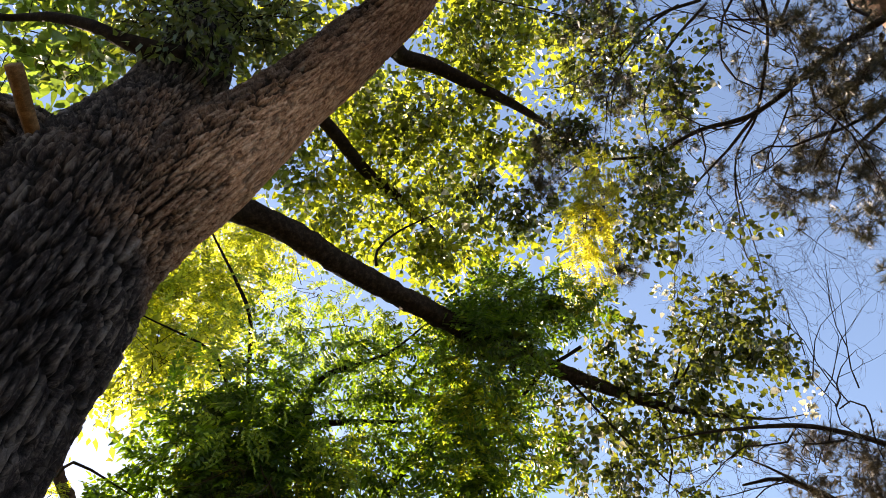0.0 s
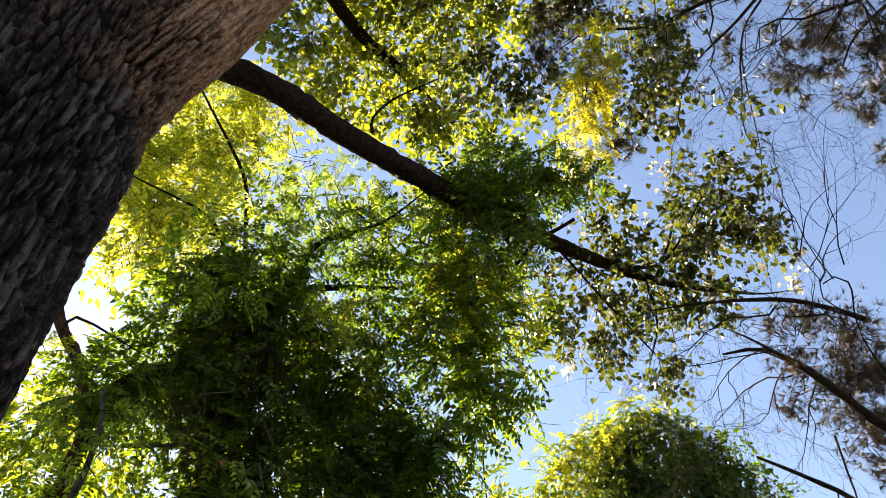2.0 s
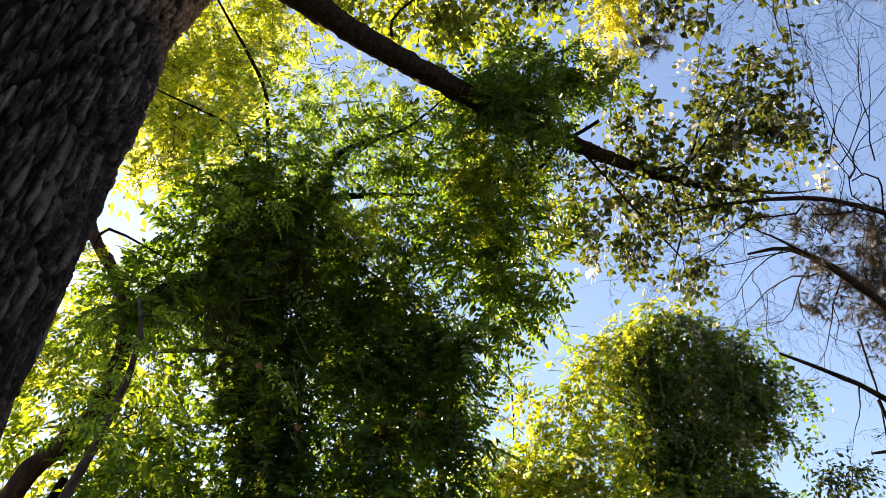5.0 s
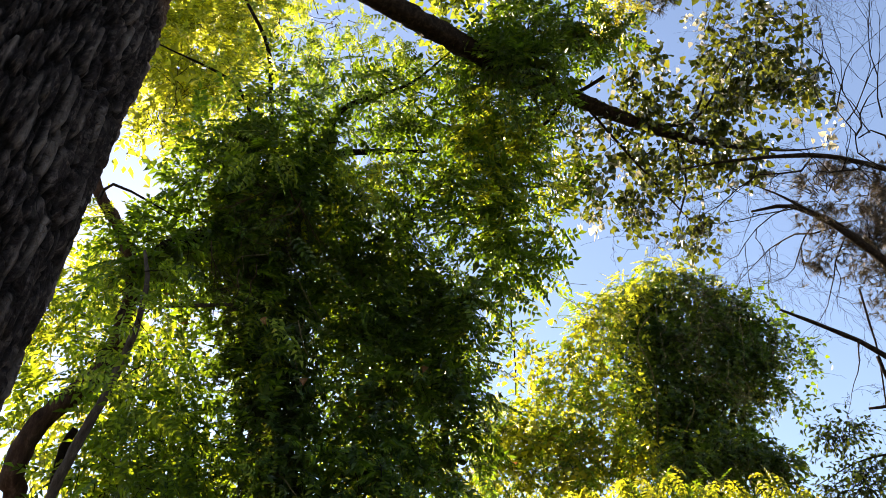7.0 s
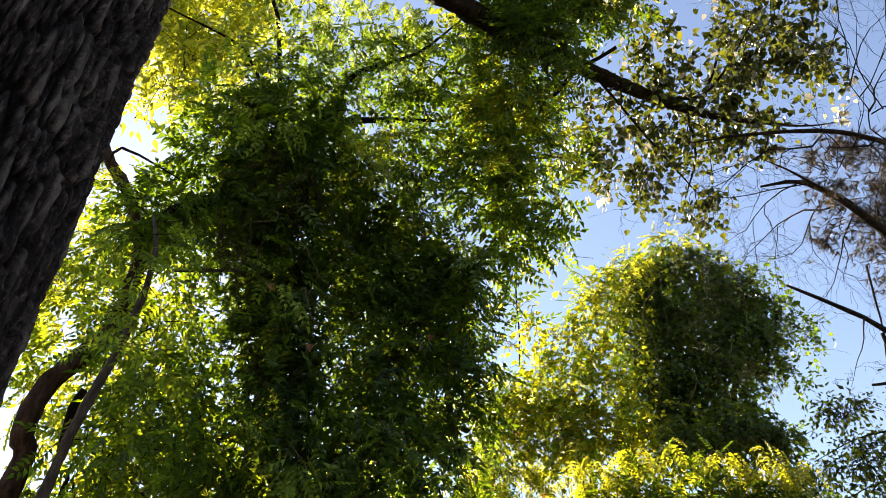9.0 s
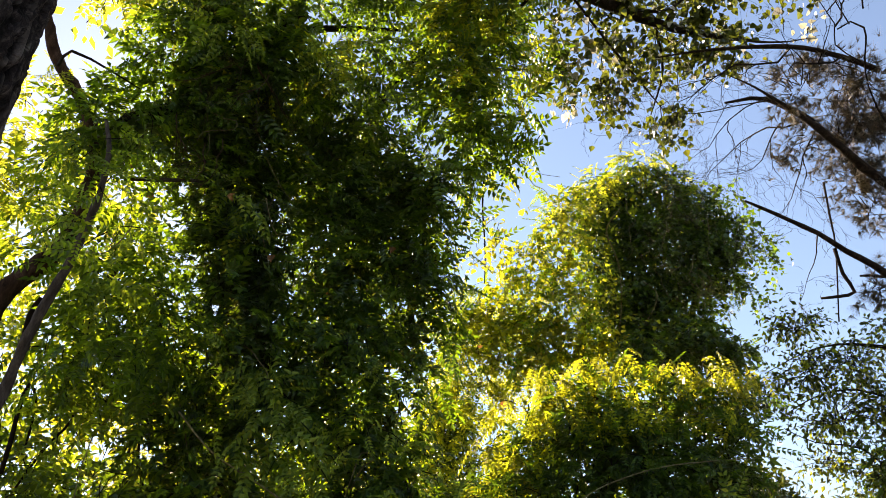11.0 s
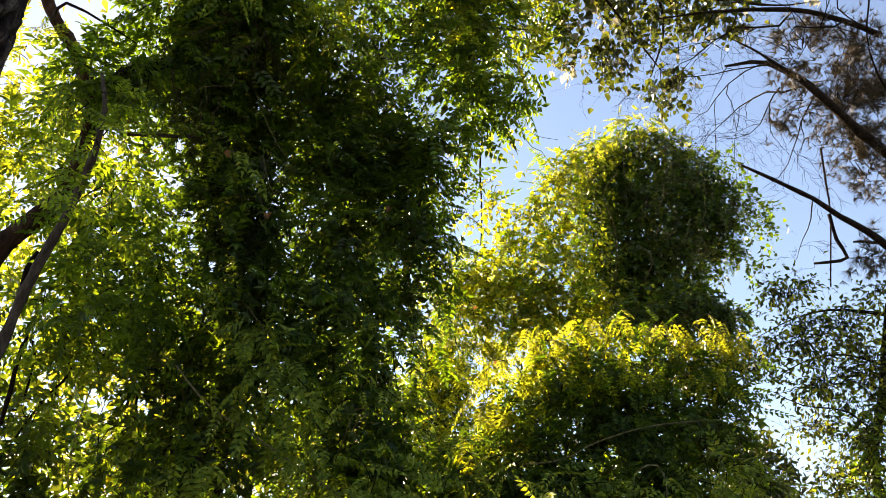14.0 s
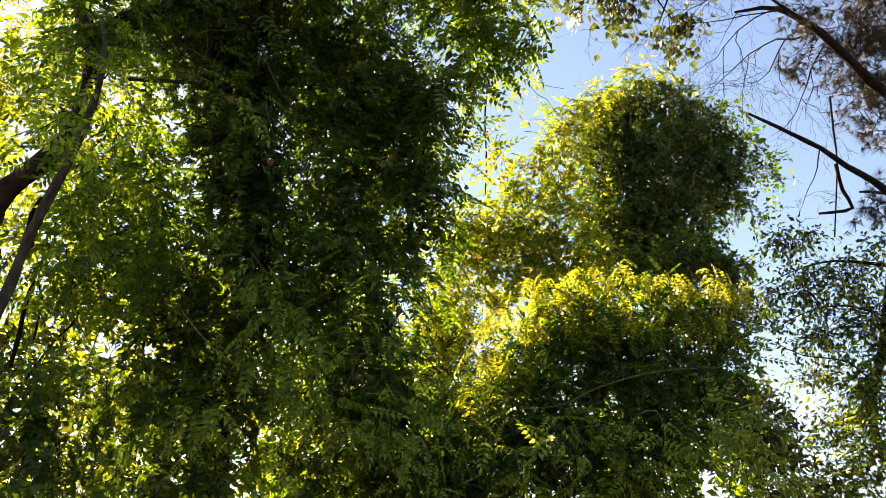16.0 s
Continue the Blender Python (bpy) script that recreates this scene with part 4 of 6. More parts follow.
CLAD_TWIGS = [((-0.90, 4.10, 6.53), (0.23, 0.18, 0.32)), ((-1.07, 4.10, 6.29), (0.18, 0.14, 0.27)), ((-0.68, 4.10, 6.67), (0.21, 0.16, 0.30)), ((-0.73, 4.10, 5.55), (0.21, 0.16, 0.29)), ((-1.05, 4.10, 5.56), (0.19, 0.14, 0.27)), ((-0.52, 4.10, 6.25), (0.20, 0.15, 0.34)), ((-0.44, 4.10, 5.67), (0.17, 0.13, 0.30)), ((-1.30, 4.10, 6.68), (0.24, 0.18, 0.30))]
DARK_SPRAYS = [((-1.03, 3.95, 6.36), (0.18, 0.14, 0.21)), ((-0.77, 3.95, 6.02), (0.19, 0.14, 0.19)), ((-1.15, 3.95, 5.97), (0.17, 0.13, 0.19)), ((-0.67, 3.95, 6.42), (0.14, 0.10, 0.18)), ((-0.86, 3.95, 5.73), (0.21, 0.11, 0.14))]
SUNNY_WALL = [((-3.00, 4.40, 8.49), (0.42, 0.32, 0.65)), ((-2.99, 4.40, 7.64), (0.32, 0.24, 0.46)), ((-2.49, 4.40, 7.58), (0.33, 0.25, 0.55)), ((-2.37, 4.40, 8.92), (0.37, 0.28, 0.70)), ((-2.14, 4.40, 8.05), (0.23, 0.17, 0.45)), ((-1.87, 4.40, 8.90), (0.28, 0.21, 0.47)), ((-2.39, 4.40, 6.94), (0.23, 0.17, 0.32)), ((-2.09, 4.40, 6.97), (0.26, 0.19, 0.41)), ((-2.49, 4.40, 7.59), (0.33, 0.25, 0.55)), ((-2.71, 4.40, 6.93), (0.25, 0.19, 0.47))]
HANG_GLOW = [((0.11, 3.95, 5.99), (0.13, 0.10, 0.26)), ((0.29, 3.95, 5.71), (0.13, 0.09, 0.24)), ((-0.03, 3.95, 5.48), (0.10, 0.07, 0.23)), ((0.41, 3.95, 5.30), (0.10, 0.08, 0.16)), ((0.57, 3.95, 5.88), (0.07, 0.05, 0.25)), ((0.21, 3.95, 5.30), (0.10, 0.07, 0.17)), ((0.35, 3.95, 5.10), (0.09, 0.06, 0.17)), ((0.22, 3.95, 5.91), (0.13, 0.10, 0.25)), ((0.53, 3.95, 5.40), (0.06, 0.04, 0.22)), ((-0.02, 3.95, 6.55), (0.16, 0.12, 0.29)), ((0.29, 3.95, 5.52), (0.07, 0.05, 0.17)), ((-0.77, 3.95, 5.19), (0.12, 0.09, 0.16)), ((-1.09, 3.95, 5.19), (0.10, 0.07, 0.16))]
PALE_SPRAYS = [((0.83, 4.15, 6.15), (0.12, 0.08, 0.11)), ((0.94, 4.15, 5.58), (0.09, 0.07, 0.11)), ((0.92, 4.15, 5.16), (0.06, 0.04, 0.06)), ((2.04, 4.15, 7.49), (0.13, 0.10, 0.14)), ((2.54, 4.15, 6.97), (0.10, 0.07, 0.16)), ((2.80, 4.15, 5.98), (0.06, 0.05, 0.09)), ((1.17, 4.15, 5.72), (0.09, 0.06, 0.10))]
PINE_SIDE_LEAVES = [((2.12, 2.70, 8.43), (0.26, 0.20, 0.69)), ((1.70, 2.70, 7.45), (0.26, 0.19, 0.49)), ((1.54, 2.70, 8.71), (0.27, 0.20, 0.66)), ((1.02, 2.70, 7.79), (0.19, 0.15, 0.59)), ((1.55, 2.70, 6.54), (0.12, 0.09, 0.34)), ((1.34, 2.70, 9.18), (0.26, 0.19, 0.49)), ((1.96, 2.70, 9.17), (0.28, 0.21, 0.65)), ((1.81, 2.70, 7.14), (0.13, 0.10, 0.40))]
CLAD_LOW = [((-1.27, 4.50, 3.13), (0.30, 0.22, 0.30)), ((-1.22, 4.50, 2.73), (0.25, 0.19, 0.28)), ((-1.23, 4.50, 2.36), (0.19, 0.15, 0.23)), ((-1.28, 4.50, 2.06), (0.22, 0.14, 0.18)), ((-0.76, 4.65, 3.24), (0.34, 0.23, 0.31)), ((-0.59, 4.65, 2.84), (0.38, 0.22, 0.29)), ((-0.52, 4.65, 2.49), (0.37, 0.18, 0.24)), ((-0.56, 4.65, 2.15), (0.30, 0.17, 0.22)), ((-0.23, 4.65, 2.63), (0.24, 0.18, 0.24)), ((-0.17, 4.65, 2.30), (0.33, 0.17, 0.23)), ((-0.06, 4.65, 2.04), (0.36, 0.09, 0.13)), ((-0.29, 4.65, 3.07), (0.21, 0.16, 0.26))]
LEFT_LOW = [((-1.56, 4.50, 2.82), (0.22, 0.16, 0.25)), ((-1.50, 4.50, 2.51), (0.21, 0.15, 0.20)), ((-2.29, 4.50, 2.48), (0.21, 0.15, 0.20)), ((-2.26, 4.50, 2.13), (0.22, 0.16, 0.22)), ((-2.04, 4.50, 2.26), (0.18, 0.13, 0.19)), ((-1.45, 4.50, 2.04), (0.17, 0.09, 0.12)), ((-1.70, 4.50, 2.51), (0.16, 0.12, 0.17)), ((-2.50, 4.50, 2.79), (0.13, 0.10, 0.21)), ((-1.93, 4.50, 1.96), (0.22, 0.07, 0.09)), ((-2.03, 4.90, 3.63), (0.18, 0.13, 0.26)), ((-1.82, 4.90, 3.34), (0.17, 0.13, 0.25)), ((-2.22, 4.90, 3.24), (0.19, 0.14, 0.20)), ((-1.87, 4.90, 3.81), (0.12, 0.09, 0.22))]
LEFT_GREEN = [((-1.99, 4.00, 3.93), (0.17, 0.13, 0.20)), ((-1.78, 4.00, 3.62), (0.18, 0.14, 0.20)), ((-1.93, 4.00, 3.45), (0.18, 0.13, 0.19)), ((-1.60, 4.00, 3.28), (0.17, 0.12, 0.16)), ((-2.08, 4.00, 3.22), (0.14, 0.11, 0.14)), ((-1.86, 4.00, 4.13), (0.11, 0.08, 0.12)), ((-1.78, 4.00, 3.15), (0.16, 0.07, 0.09))]
LEFT_FRONT = [((-1.53, 2.95, 3.50), (0.07, 0.05, 0.11)), ((-1.60, 2.95, 3.31), (0.07, 0.05, 0.07)), ((-1.43, 2.95, 3.23), (0.06, 0.04, 0.12)), ((-1.61, 2.95, 3.73), (0.06, 0.05, 0.10))]
LIMB_LEAVES = [((-2.35, 3.60, 4.84), (0.05, 0.04, 0.14)), ((-2.23, 3.60, 4.66), (0.05, 0.04, 0.12)), ((-2.10, 3.60, 4.49), (0.05, 0.04, 0.11)), ((-2.03, 3.60, 4.32), (0.05, 0.04, 0.11))]
LEFT_BRIGHT = [((-1.89, 4.40, 3.80), (0.18, 0.14, 0.25)), ((-2.68, 4.40, 3.90), (0.22, 0.16, 0.25)), ((-2.85, 4.40, 4.51), (0.23, 0.17, 0.28)), ((-2.57, 4.40, 4.82), (0.23, 0.18, 0.24)), ((-2.46, 4.40, 3.34), (0.21, 0.16, 0.23)), ((-1.81, 4.40, 3.21), (0.17, 0.13, 0.19)), ((-2.10, 4.40, 3.92), (0.16, 0.12, 0.21)), ((-2.05, 4.40, 3.51), (0.18, 0.13, 0.20)), ((-2.18, 4.40, 3.20), (0.15, 0.12, 0.19)), ((-2.57, 4.40, 4.48), (0.19, 0.14, 0.23)), ((-1.98, 4.40, 2.91), (0.20, 0.15, 0.19)), ((-1.79, 4.40, 2.71), (0.16, 0.11, 0.15)), ((-2.13, 4.40, 2.70), (0.15, 0.11, 0.15))]
LEFT_RIM = [((-2.95, 4.50, 5.12), (0.20, 0.15, 0.33)), ((-3.00, 4.50, 4.75), (0.19, 0.14, 0.31)), ((-2.95, 4.50, 4.27), (0.24, 0.17, 0.23)), ((-2.89, 4.50, 3.88), (0.19, 0.12, 0.17))]
TOWER = [((2.11, 8.00, 6.98), (0.35, 0.26, 0.39)), ((2.63, 8.00, 7.19), (0.47, 0.32, 0.42)), ((3.13, 8.00, 6.83), (0.46, 0.29, 0.38)), ((3.45, 8.00, 6.43), (0.32, 0.24, 0.38)), ((2.19, 8.00, 6.38), (0.51, 0.36, 0.47)), ((2.78, 8.00, 6.27), (0.60, 0.44, 0.58)), ((3.25, 8.00, 6.00), (0.42, 0.31, 0.41)), ((2.15, 8.00, 5.67), (0.48, 0.35, 0.47)), ((2.67, 8.00, 5.53), (0.54, 0.34, 0.46)), ((2.20, 8.00, 4.99), (0.55, 0.29, 0.39)), ((2.81, 8.00, 4.99), (0.46, 0.27, 0.36)), ((3.30, 8.00, 5.00), (0.27, 0.12, 0.16))]
TOWER_LEFT = [((1.39, 7.80, 6.37), (0.30, 0.23, 0.35)), ((1.15, 7.80, 5.92), (0.45, 0.25, 0.33)), ((1.56, 7.80, 6.69), (0.24, 0.18, 0.41)), ((0.90, 7.80, 5.48), (0.47, 0.26, 0.35)), ((1.36, 7.80, 5.42), (0.37, 0.28, 0.48)), ((0.57, 7.80, 5.08), (0.37, 0.25, 0.33)), ((1.01, 7.80, 4.95), (0.48, 0.29, 0.38)), ((0.28, 7.80, 4.76), (0.24, 0.18, 0.31)), ((1.34, 7.60, 4.94), (0.37, 0.20, 0.27)), ((1.71, 7.60, 4.99), (0.31, 0.18, 0.24)), ((1.02, 7.60, 4.69), (0.30, 0.17, 0.23)), ((1.76, 7.60, 4.72), (0.31, 0.12, 0.17))]
TOWER_BLEND = [((1.80, 7.45, 6.39), (0.19, 0.15, 0.39)), ((1.63, 7.45, 5.79), (0.28, 0.21, 0.36)), ((1.74, 7.45, 5.45), (0.24, 0.18, 0.34)), ((1.59, 7.45, 4.93), (0.29, 0.22, 0.31)), ((2.11, 7.45, 6.70), (0.26, 0.15, 0.20)), ((1.97, 7.45, 5.00), (0.26, 0.16, 0.22))]
TOWER_RIM = [((2.47, 7.70, 7.44), (0.32, 0.09, 0.13)), ((1.93, 7.70, 7.07), (0.31, 0.13, 0.17)), ((2.95, 7.70, 7.17), (0.18, 0.08, 0.10)), ((1.56, 7.70, 6.71), (0.15, 0.11, 0.33))]
TOWER_SPRIGS = [((3.84, 7.90, 6.37), (0.19, 0.14, 0.23)), ((3.89, 7.90, 6.06), (0.13, 0.10, 0.27)), ((3.72, 7.90, 5.70), (0.20, 0.09, 0.11)), ((3.72, 7.90, 6.69), (0.15, 0.11, 0.23)), ((3.51, 7.90, 7.10), (0.28, 0.10, 0.14)), ((4.07, 7.90, 6.37), (0.12, 0.09, 0.16))]
PALE_PLANT = [((0.47, 7.20, 6.53), (0.23, 0.17, 0.31)), ((0.70, 7.20, 6.07), (0.19, 0.14, 0.37)), ((0.35, 7.20, 5.92), (0.19, 0.14, 0.29)), ((0.67, 7.20, 6.85), (0.16, 0.12, 0.20)), ((0.59, 7.20, 5.65), (0.21, 0.15, 0.21))]
THICKET_TOP = [((1.05, 4.75, 3.44), (0.17, 0.06, 0.07)), ((1.35, 4.75, 3.42), (0.23, 0.05, 0.07)), ((1.67, 4.75, 3.42), (0.23, 0.05, 0.07)), ((1.93, 4.75, 3.41), (0.13, 0.05, 0.07)), ((0.69, 4.75, 3.30), (0.17, 0.07, 0.10)), ((0.88, 4.75, 3.34), (0.17, 0.06, 0.08)), ((0.52, 4.75, 3.12), (0.11, 0.07, 0.09)), ((0.43, 4.75, 2.81), (0.09, 0.07, 0.10)), ((0.47, 4.75, 2.95), (0.09, 0.06, 0.08)), ((0.42, 4.75, 2.65), (0.13, 0.06, 0.09)), ((0.29, 4.75, 2.53), (0.09, 0.04, 0.05)), ((0.58, 4.75, 2.80), (0.09, 0.05, 0.07))]
THICKET_DARK_A = [((1.21, 4.85, 3.14), (0.36, 0.13, 0.18)), ((1.64, 4.85, 3.18), (0.36, 0.13, 0.18)), ((1.95, 4.85, 3.13), (0.15, 0.11, 0.18)), ((0.88, 4.85, 2.99), (0.26, 0.17, 0.23)), ((0.64, 4.85, 2.72), (0.23, 0.17, 0.22)), ((0.42, 4.60, 2.44), (0.20, 0.13, 0.17)), ((0.69, 4.60, 2.38), (0.27, 0.12, 0.17)), ((1.21, 4.70, 2.77), (0.49, 0.18, 0.24)), ((1.66, 4.70, 2.77), (0.28, 0.19, 0.25)), ((1.08, 4.70, 2.40), (0.41, 0.15, 0.20)), ((1.46, 4.70, 2.45), (0.19, 0.14, 0.20)), ((0.80, 4.70, 2.14), (0.37, 0.12, 0.16)), ((0.33, 4.70, 2.27), (0.27, 0.12, 0.17)), ((1.23, 4.70, 2.13), (0.30, 0.10, 0.13))]
THICKET_DARK_B = [((0.03, 4.55, 2.22), (0.23, 0.11, 0.14)), ((0.16, 4.55, 2.04), (0.29, 0.07, 0.09))]
THICKET_DARK = THICKET_DARK_A + THICKET_DARK_B
THICKET_BACK = [((2.07, 6.80, 4.45), (0.27, 0.18, 0.24)), ((2.52, 6.80, 4.53), (0.33, 0.18, 0.24)), ((2.84, 6.80, 4.42), (0.16, 0.12, 0.18))]
BEHIND_BRIGHT = [((0.24, 8.20, 5.21), (0.40, 0.30, 0.44)), ((-0.01, 8.20, 4.77), (0.29, 0.22, 0.35)), ((-0.18, 8.20, 4.14), (0.23, 0.17, 0.33)), ((-0.26, 8.20, 3.44), (0.24, 0.18, 0.31)), ((0.57, 8.20, 5.52), (0.37, 0.28, 0.38)), ((0.45, 8.20, 4.64), (0.39, 0.26, 0.35)), ((0.23, 8.20, 3.09), (0.36, 0.18, 0.24)), ((0.84, 8.20, 5.09), (0.40, 0.30, 0.43)), ((1.03, 8.20, 4.67), (0.32, 0.21, 0.28)), ((0.46, 8.20, 4.10), (0.32, 0.22, 0.30)), ((0.07, 8.20, 3.45), (0.24, 0.18, 0.34)), ((-0.16, 8.20, 3.08), (0.21, 0.16, 0.27))]
BEHIND_DARK = [((0.09, 8.80, 4.14), (0.37, 0.28, 0.63)), ((0.24, 8.80, 3.34), (0.39, 0.29, 0.52))]
HEDGE_BACK = [((-1.14, 7.40, 3.55), (0.45, 0.30, 0.40)), ((-0.47, 7.40, 3.46), (0.39, 0.29, 0.46)), ((-1.06, 7.40, 2.78), (0.48, 0.32, 0.42)), ((-0.36, 7.40, 2.70), (0.43, 0.31, 0.42)), ((0.23, 7.40, 2.56), (0.37, 0.23, 0.31)), ((0.86, 7.40, 2.74), (0.43, 0.28, 0.37)), ((1.51, 7.40, 2.87), (0.49, 0.32, 0.43)), ((2.13, 7.40, 3.22), (0.44, 0.33, 0.44)), ((2.19, 7.40, 2.63), (0.43, 0.23, 0.31)), ((2.75, 7.40, 2.92), (0.33, 0.24, 0.43))]
EDGE_FOOT = [((3.75, 6.40, 3.14), (0.17, 0.13, 0.29)), ((3.68, 6.40, 2.67), (0.19, 0.14, 0.32)), ((3.79, 6.40, 3.54), (0.15, 0.11, 0.21)), ((3.40, 6.40, 2.44), (0.18, 0.13, 0.18))]
FRONT_SPRIGS = [((-0.89, 4.05, 2.95), (0.12, 0.05, 0.07)), ((-0.78, 4.05, 2.75), (0.11, 0.06, 0.08)), ((-0.57, 4.05, 2.57), (0.13, 0.05, 0.07)), ((-0.38, 4.05, 2.37), (0.13, 0.05, 0.07)), ((-0.17, 4.05, 2.29), (0.14, 0.05, 0.06)), ((-1.02, 4.05, 3.15), (0.10, 0.06, 0.09)), ((-1.21, 4.05, 2.26), (0.11, 0.05, 0.07)), ((-0.53, 4.05, 2.17), (0.14, 0.05, 0.07)), ((-0.05, 4.05, 2.18), (0.11, 0.05, 0.07)), ((-0.21, 4.05, 3.04), (0.09, 0.07, 0.10)), ((-0.35, 4.05, 2.77), (0.09, 0.07, 0.10))]
FRONT_GREEN = [((0.24, 4.15, 2.27), (0.15, 0.08, 0.10)), ((0.39, 4.15, 2.16), (0.18, 0.05, 0.07)), ((0.74, 4.15, 2.20), (0.15, 0.06, 0.09)), ((0.98, 4.15, 2.18), (0.12, 0.06, 0.09)), ((1.29, 4.15, 2.36), (0.15, 0.07, 0.09)), ((0.21, 4.15, 2.41), (0.11, 0.06, 0.08)), ((0.63, 4.15, 2.40), (0.12, 0.06, 0.07))]
LOW_SPRIGS = [((0.93, 4.35, 2.19), (0.16, 0.08, 0.11)), ((1.24, 4.35, 2.14), (0.12, 0.07, 0.09)), ((1.70, 4.35, 2.37), (0.14, 0.11, 0.14)), ((1.84, 4.35, 2.16), (0.16, 0.10, 0.14)), ((1.79, 4.35, 2.31), (0.09, 0.07, 0.09)), ((1.58, 4.35, 2.48), (0.10, 0.04, 0.05))]
GAP_GLOW = [((-1.53, 6.50, 2.55), (0.16, 0.12, 0.25)), ((-2.63, 6.50, 2.46), (0.28, 0.21, 0.32)), ((-2.49, 6.50, 2.94), (0.24, 0.18, 0.24)), ((-3.33, 6.50, 3.61), (0.25, 0.19, 0.31)), ((-1.30, 6.50, 2.28), (0.18, 0.13, 0.18))]
LEFT_BACK = [((-4.30, 6.60, 6.37), (0.53, 0.38, 0.51)), ((-3.38, 6.60, 5.98), (0.40, 0.30, 0.49)), ((-4.04, 6.60, 5.41), (0.45, 0.33, 0.46)), ((-3.10, 6.60, 5.19), (0.44, 0.33, 0.45)), ((-3.71, 6.60, 4.54), (0.48, 0.36, 0.47)), ((-2.87, 6.60, 4.34), (0.42, 0.32, 0.46)), ((-3.41, 6.60, 3.75), (0.46, 0.32, 0.43)), ((-2.56, 6.60, 3.57), (0.40, 0.28, 0.37))]
LEFT_FOOT = [((-2.93, 6.20, 2.89), (0.45, 0.28, 0.37)), ((-2.17, 6.20, 2.78), (0.36, 0.24, 0.32)), ((-3.09, 6.20, 2.31), (0.39, 0.22, 0.30)), ((-2.33, 6.20, 2.25), (0.39, 0.16, 0.21)), ((-1.64, 6.20, 2.27), (0.26, 0.16, 0.21)), ((-1.22, 6.20, 2.46), (0.27, 0.20, 0.30))]
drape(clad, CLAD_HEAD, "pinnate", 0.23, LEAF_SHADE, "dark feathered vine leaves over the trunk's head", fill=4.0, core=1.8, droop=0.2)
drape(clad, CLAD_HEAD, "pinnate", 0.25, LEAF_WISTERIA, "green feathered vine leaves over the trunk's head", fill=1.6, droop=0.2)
drape(clad, CLAD_COLUMN, "palmate", 0.080, LEAF_CREEPER, "dark green five-fingered creeper hanging down the trunk", fill=4.5, hang=0.35, core=2.0)
drape(clad, CLAD_COLUMN, "pinnate", 0.22, LEAF_WISTERIA, "feathered vine leaves among the creeper", fill=1.6, hang=0.4)
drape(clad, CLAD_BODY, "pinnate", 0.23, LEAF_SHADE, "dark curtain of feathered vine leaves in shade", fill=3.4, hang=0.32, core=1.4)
drape(clad, CLAD_BODY, "palmate", 0.085, LEAF_CREEPER, "dark creeper leaves in the curtain", fill=1.4, hang=0.3)
drape(clad, CLAD_TWIGS, "pinnate", 0.23, LEAF_SHADE, "loose feathered leaves round the bare crown", fill=1.3)
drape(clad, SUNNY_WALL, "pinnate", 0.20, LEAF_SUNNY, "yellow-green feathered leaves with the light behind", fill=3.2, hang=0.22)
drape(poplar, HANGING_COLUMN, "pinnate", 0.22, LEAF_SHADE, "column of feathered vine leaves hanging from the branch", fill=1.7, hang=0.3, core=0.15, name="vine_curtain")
drape(poplar, HANGING_COLUMN, "pinnate", 0.23, LEAF_WISTERIA, "feathered leaves in the hanging column, of a lighter colour to look lit", fill=1.4, hang=0.3, name="vine_curtain")
drape(poplar, BRANCH_KNOB, "pinnate", 0.18, LEAF_SHADE, "dark vine leaves wrapped round the branch", fill=4.5, hang=0.16, step=0.05, core=1.6, name="creeper")
drape(clad, CLAD_LOW, "palmate", 0.082, LEAF_CREEPER, "dark creeper leaves hanging to the ground", fill=3.0, hang=0.35, core=0.8)
drape(clad, CLAD_LOW, "pinnate", 0.22, LEAF_WISTERIA, "feathered leaves over the creeper", fill=1.3, hang=0.4)
drape(leaning, LEFT_LOW, "palmate", 0.082, LEAF_CREEPER, "dark tangled creeper leaves", fill=3.6, hang=0.3, core=0.5)
drape(leaning, LEFT_BRIGHT, "pinnate", 0.25, LEAF_TRUMPET, "bright backlit feathered leaves", fill=2.4, hang=0.3)
drape(leaning, LEFT_RIM, "pinnate", 0.23, LEAF_SUNNY, "pale yellow-green leaves against the glare", fill=1.8)
# Dark and sunlit leaf colours, so that the flank looks lit.
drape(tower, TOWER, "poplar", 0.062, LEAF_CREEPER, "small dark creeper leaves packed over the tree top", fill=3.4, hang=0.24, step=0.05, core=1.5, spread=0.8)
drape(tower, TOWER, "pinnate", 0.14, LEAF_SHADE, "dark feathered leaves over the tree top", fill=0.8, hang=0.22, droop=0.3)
drape(tower, TOWER_LEFT, "poplar", 0.068, LEAF_SUNLIT, "vine leaves on the flank, coloured yellow-green to look sunlit", fill=1.7, hang=0.2, step=0.05, spread=0.8)
# Softens the step from the lit to the dark leaf colour.
drape(tower, TOWER_BLEND, "poplar", 0.062, LEAF_SUNNY, "leaves coloured as sunlit, thinning out towards the dark side", fill=0.7, hang=0.22, step=0.05, spread=0.8)
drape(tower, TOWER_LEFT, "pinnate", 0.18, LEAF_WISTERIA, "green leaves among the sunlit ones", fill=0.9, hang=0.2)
drape(tower, TOWER_RIM, "pinnate", 0.155, LEAF_SUNNY, "small leaves along the rim, coloured as sunlit", fill=2.4, hang=0.15, step=0.05, droop=0.5)
drape(tower, PALE_PLANT, "poplar", 0.078, LEAF_GLOW, "thin climbing plant with broad pale leaves against the sky", fill=0.7, hang=0.3, droop=0.5)
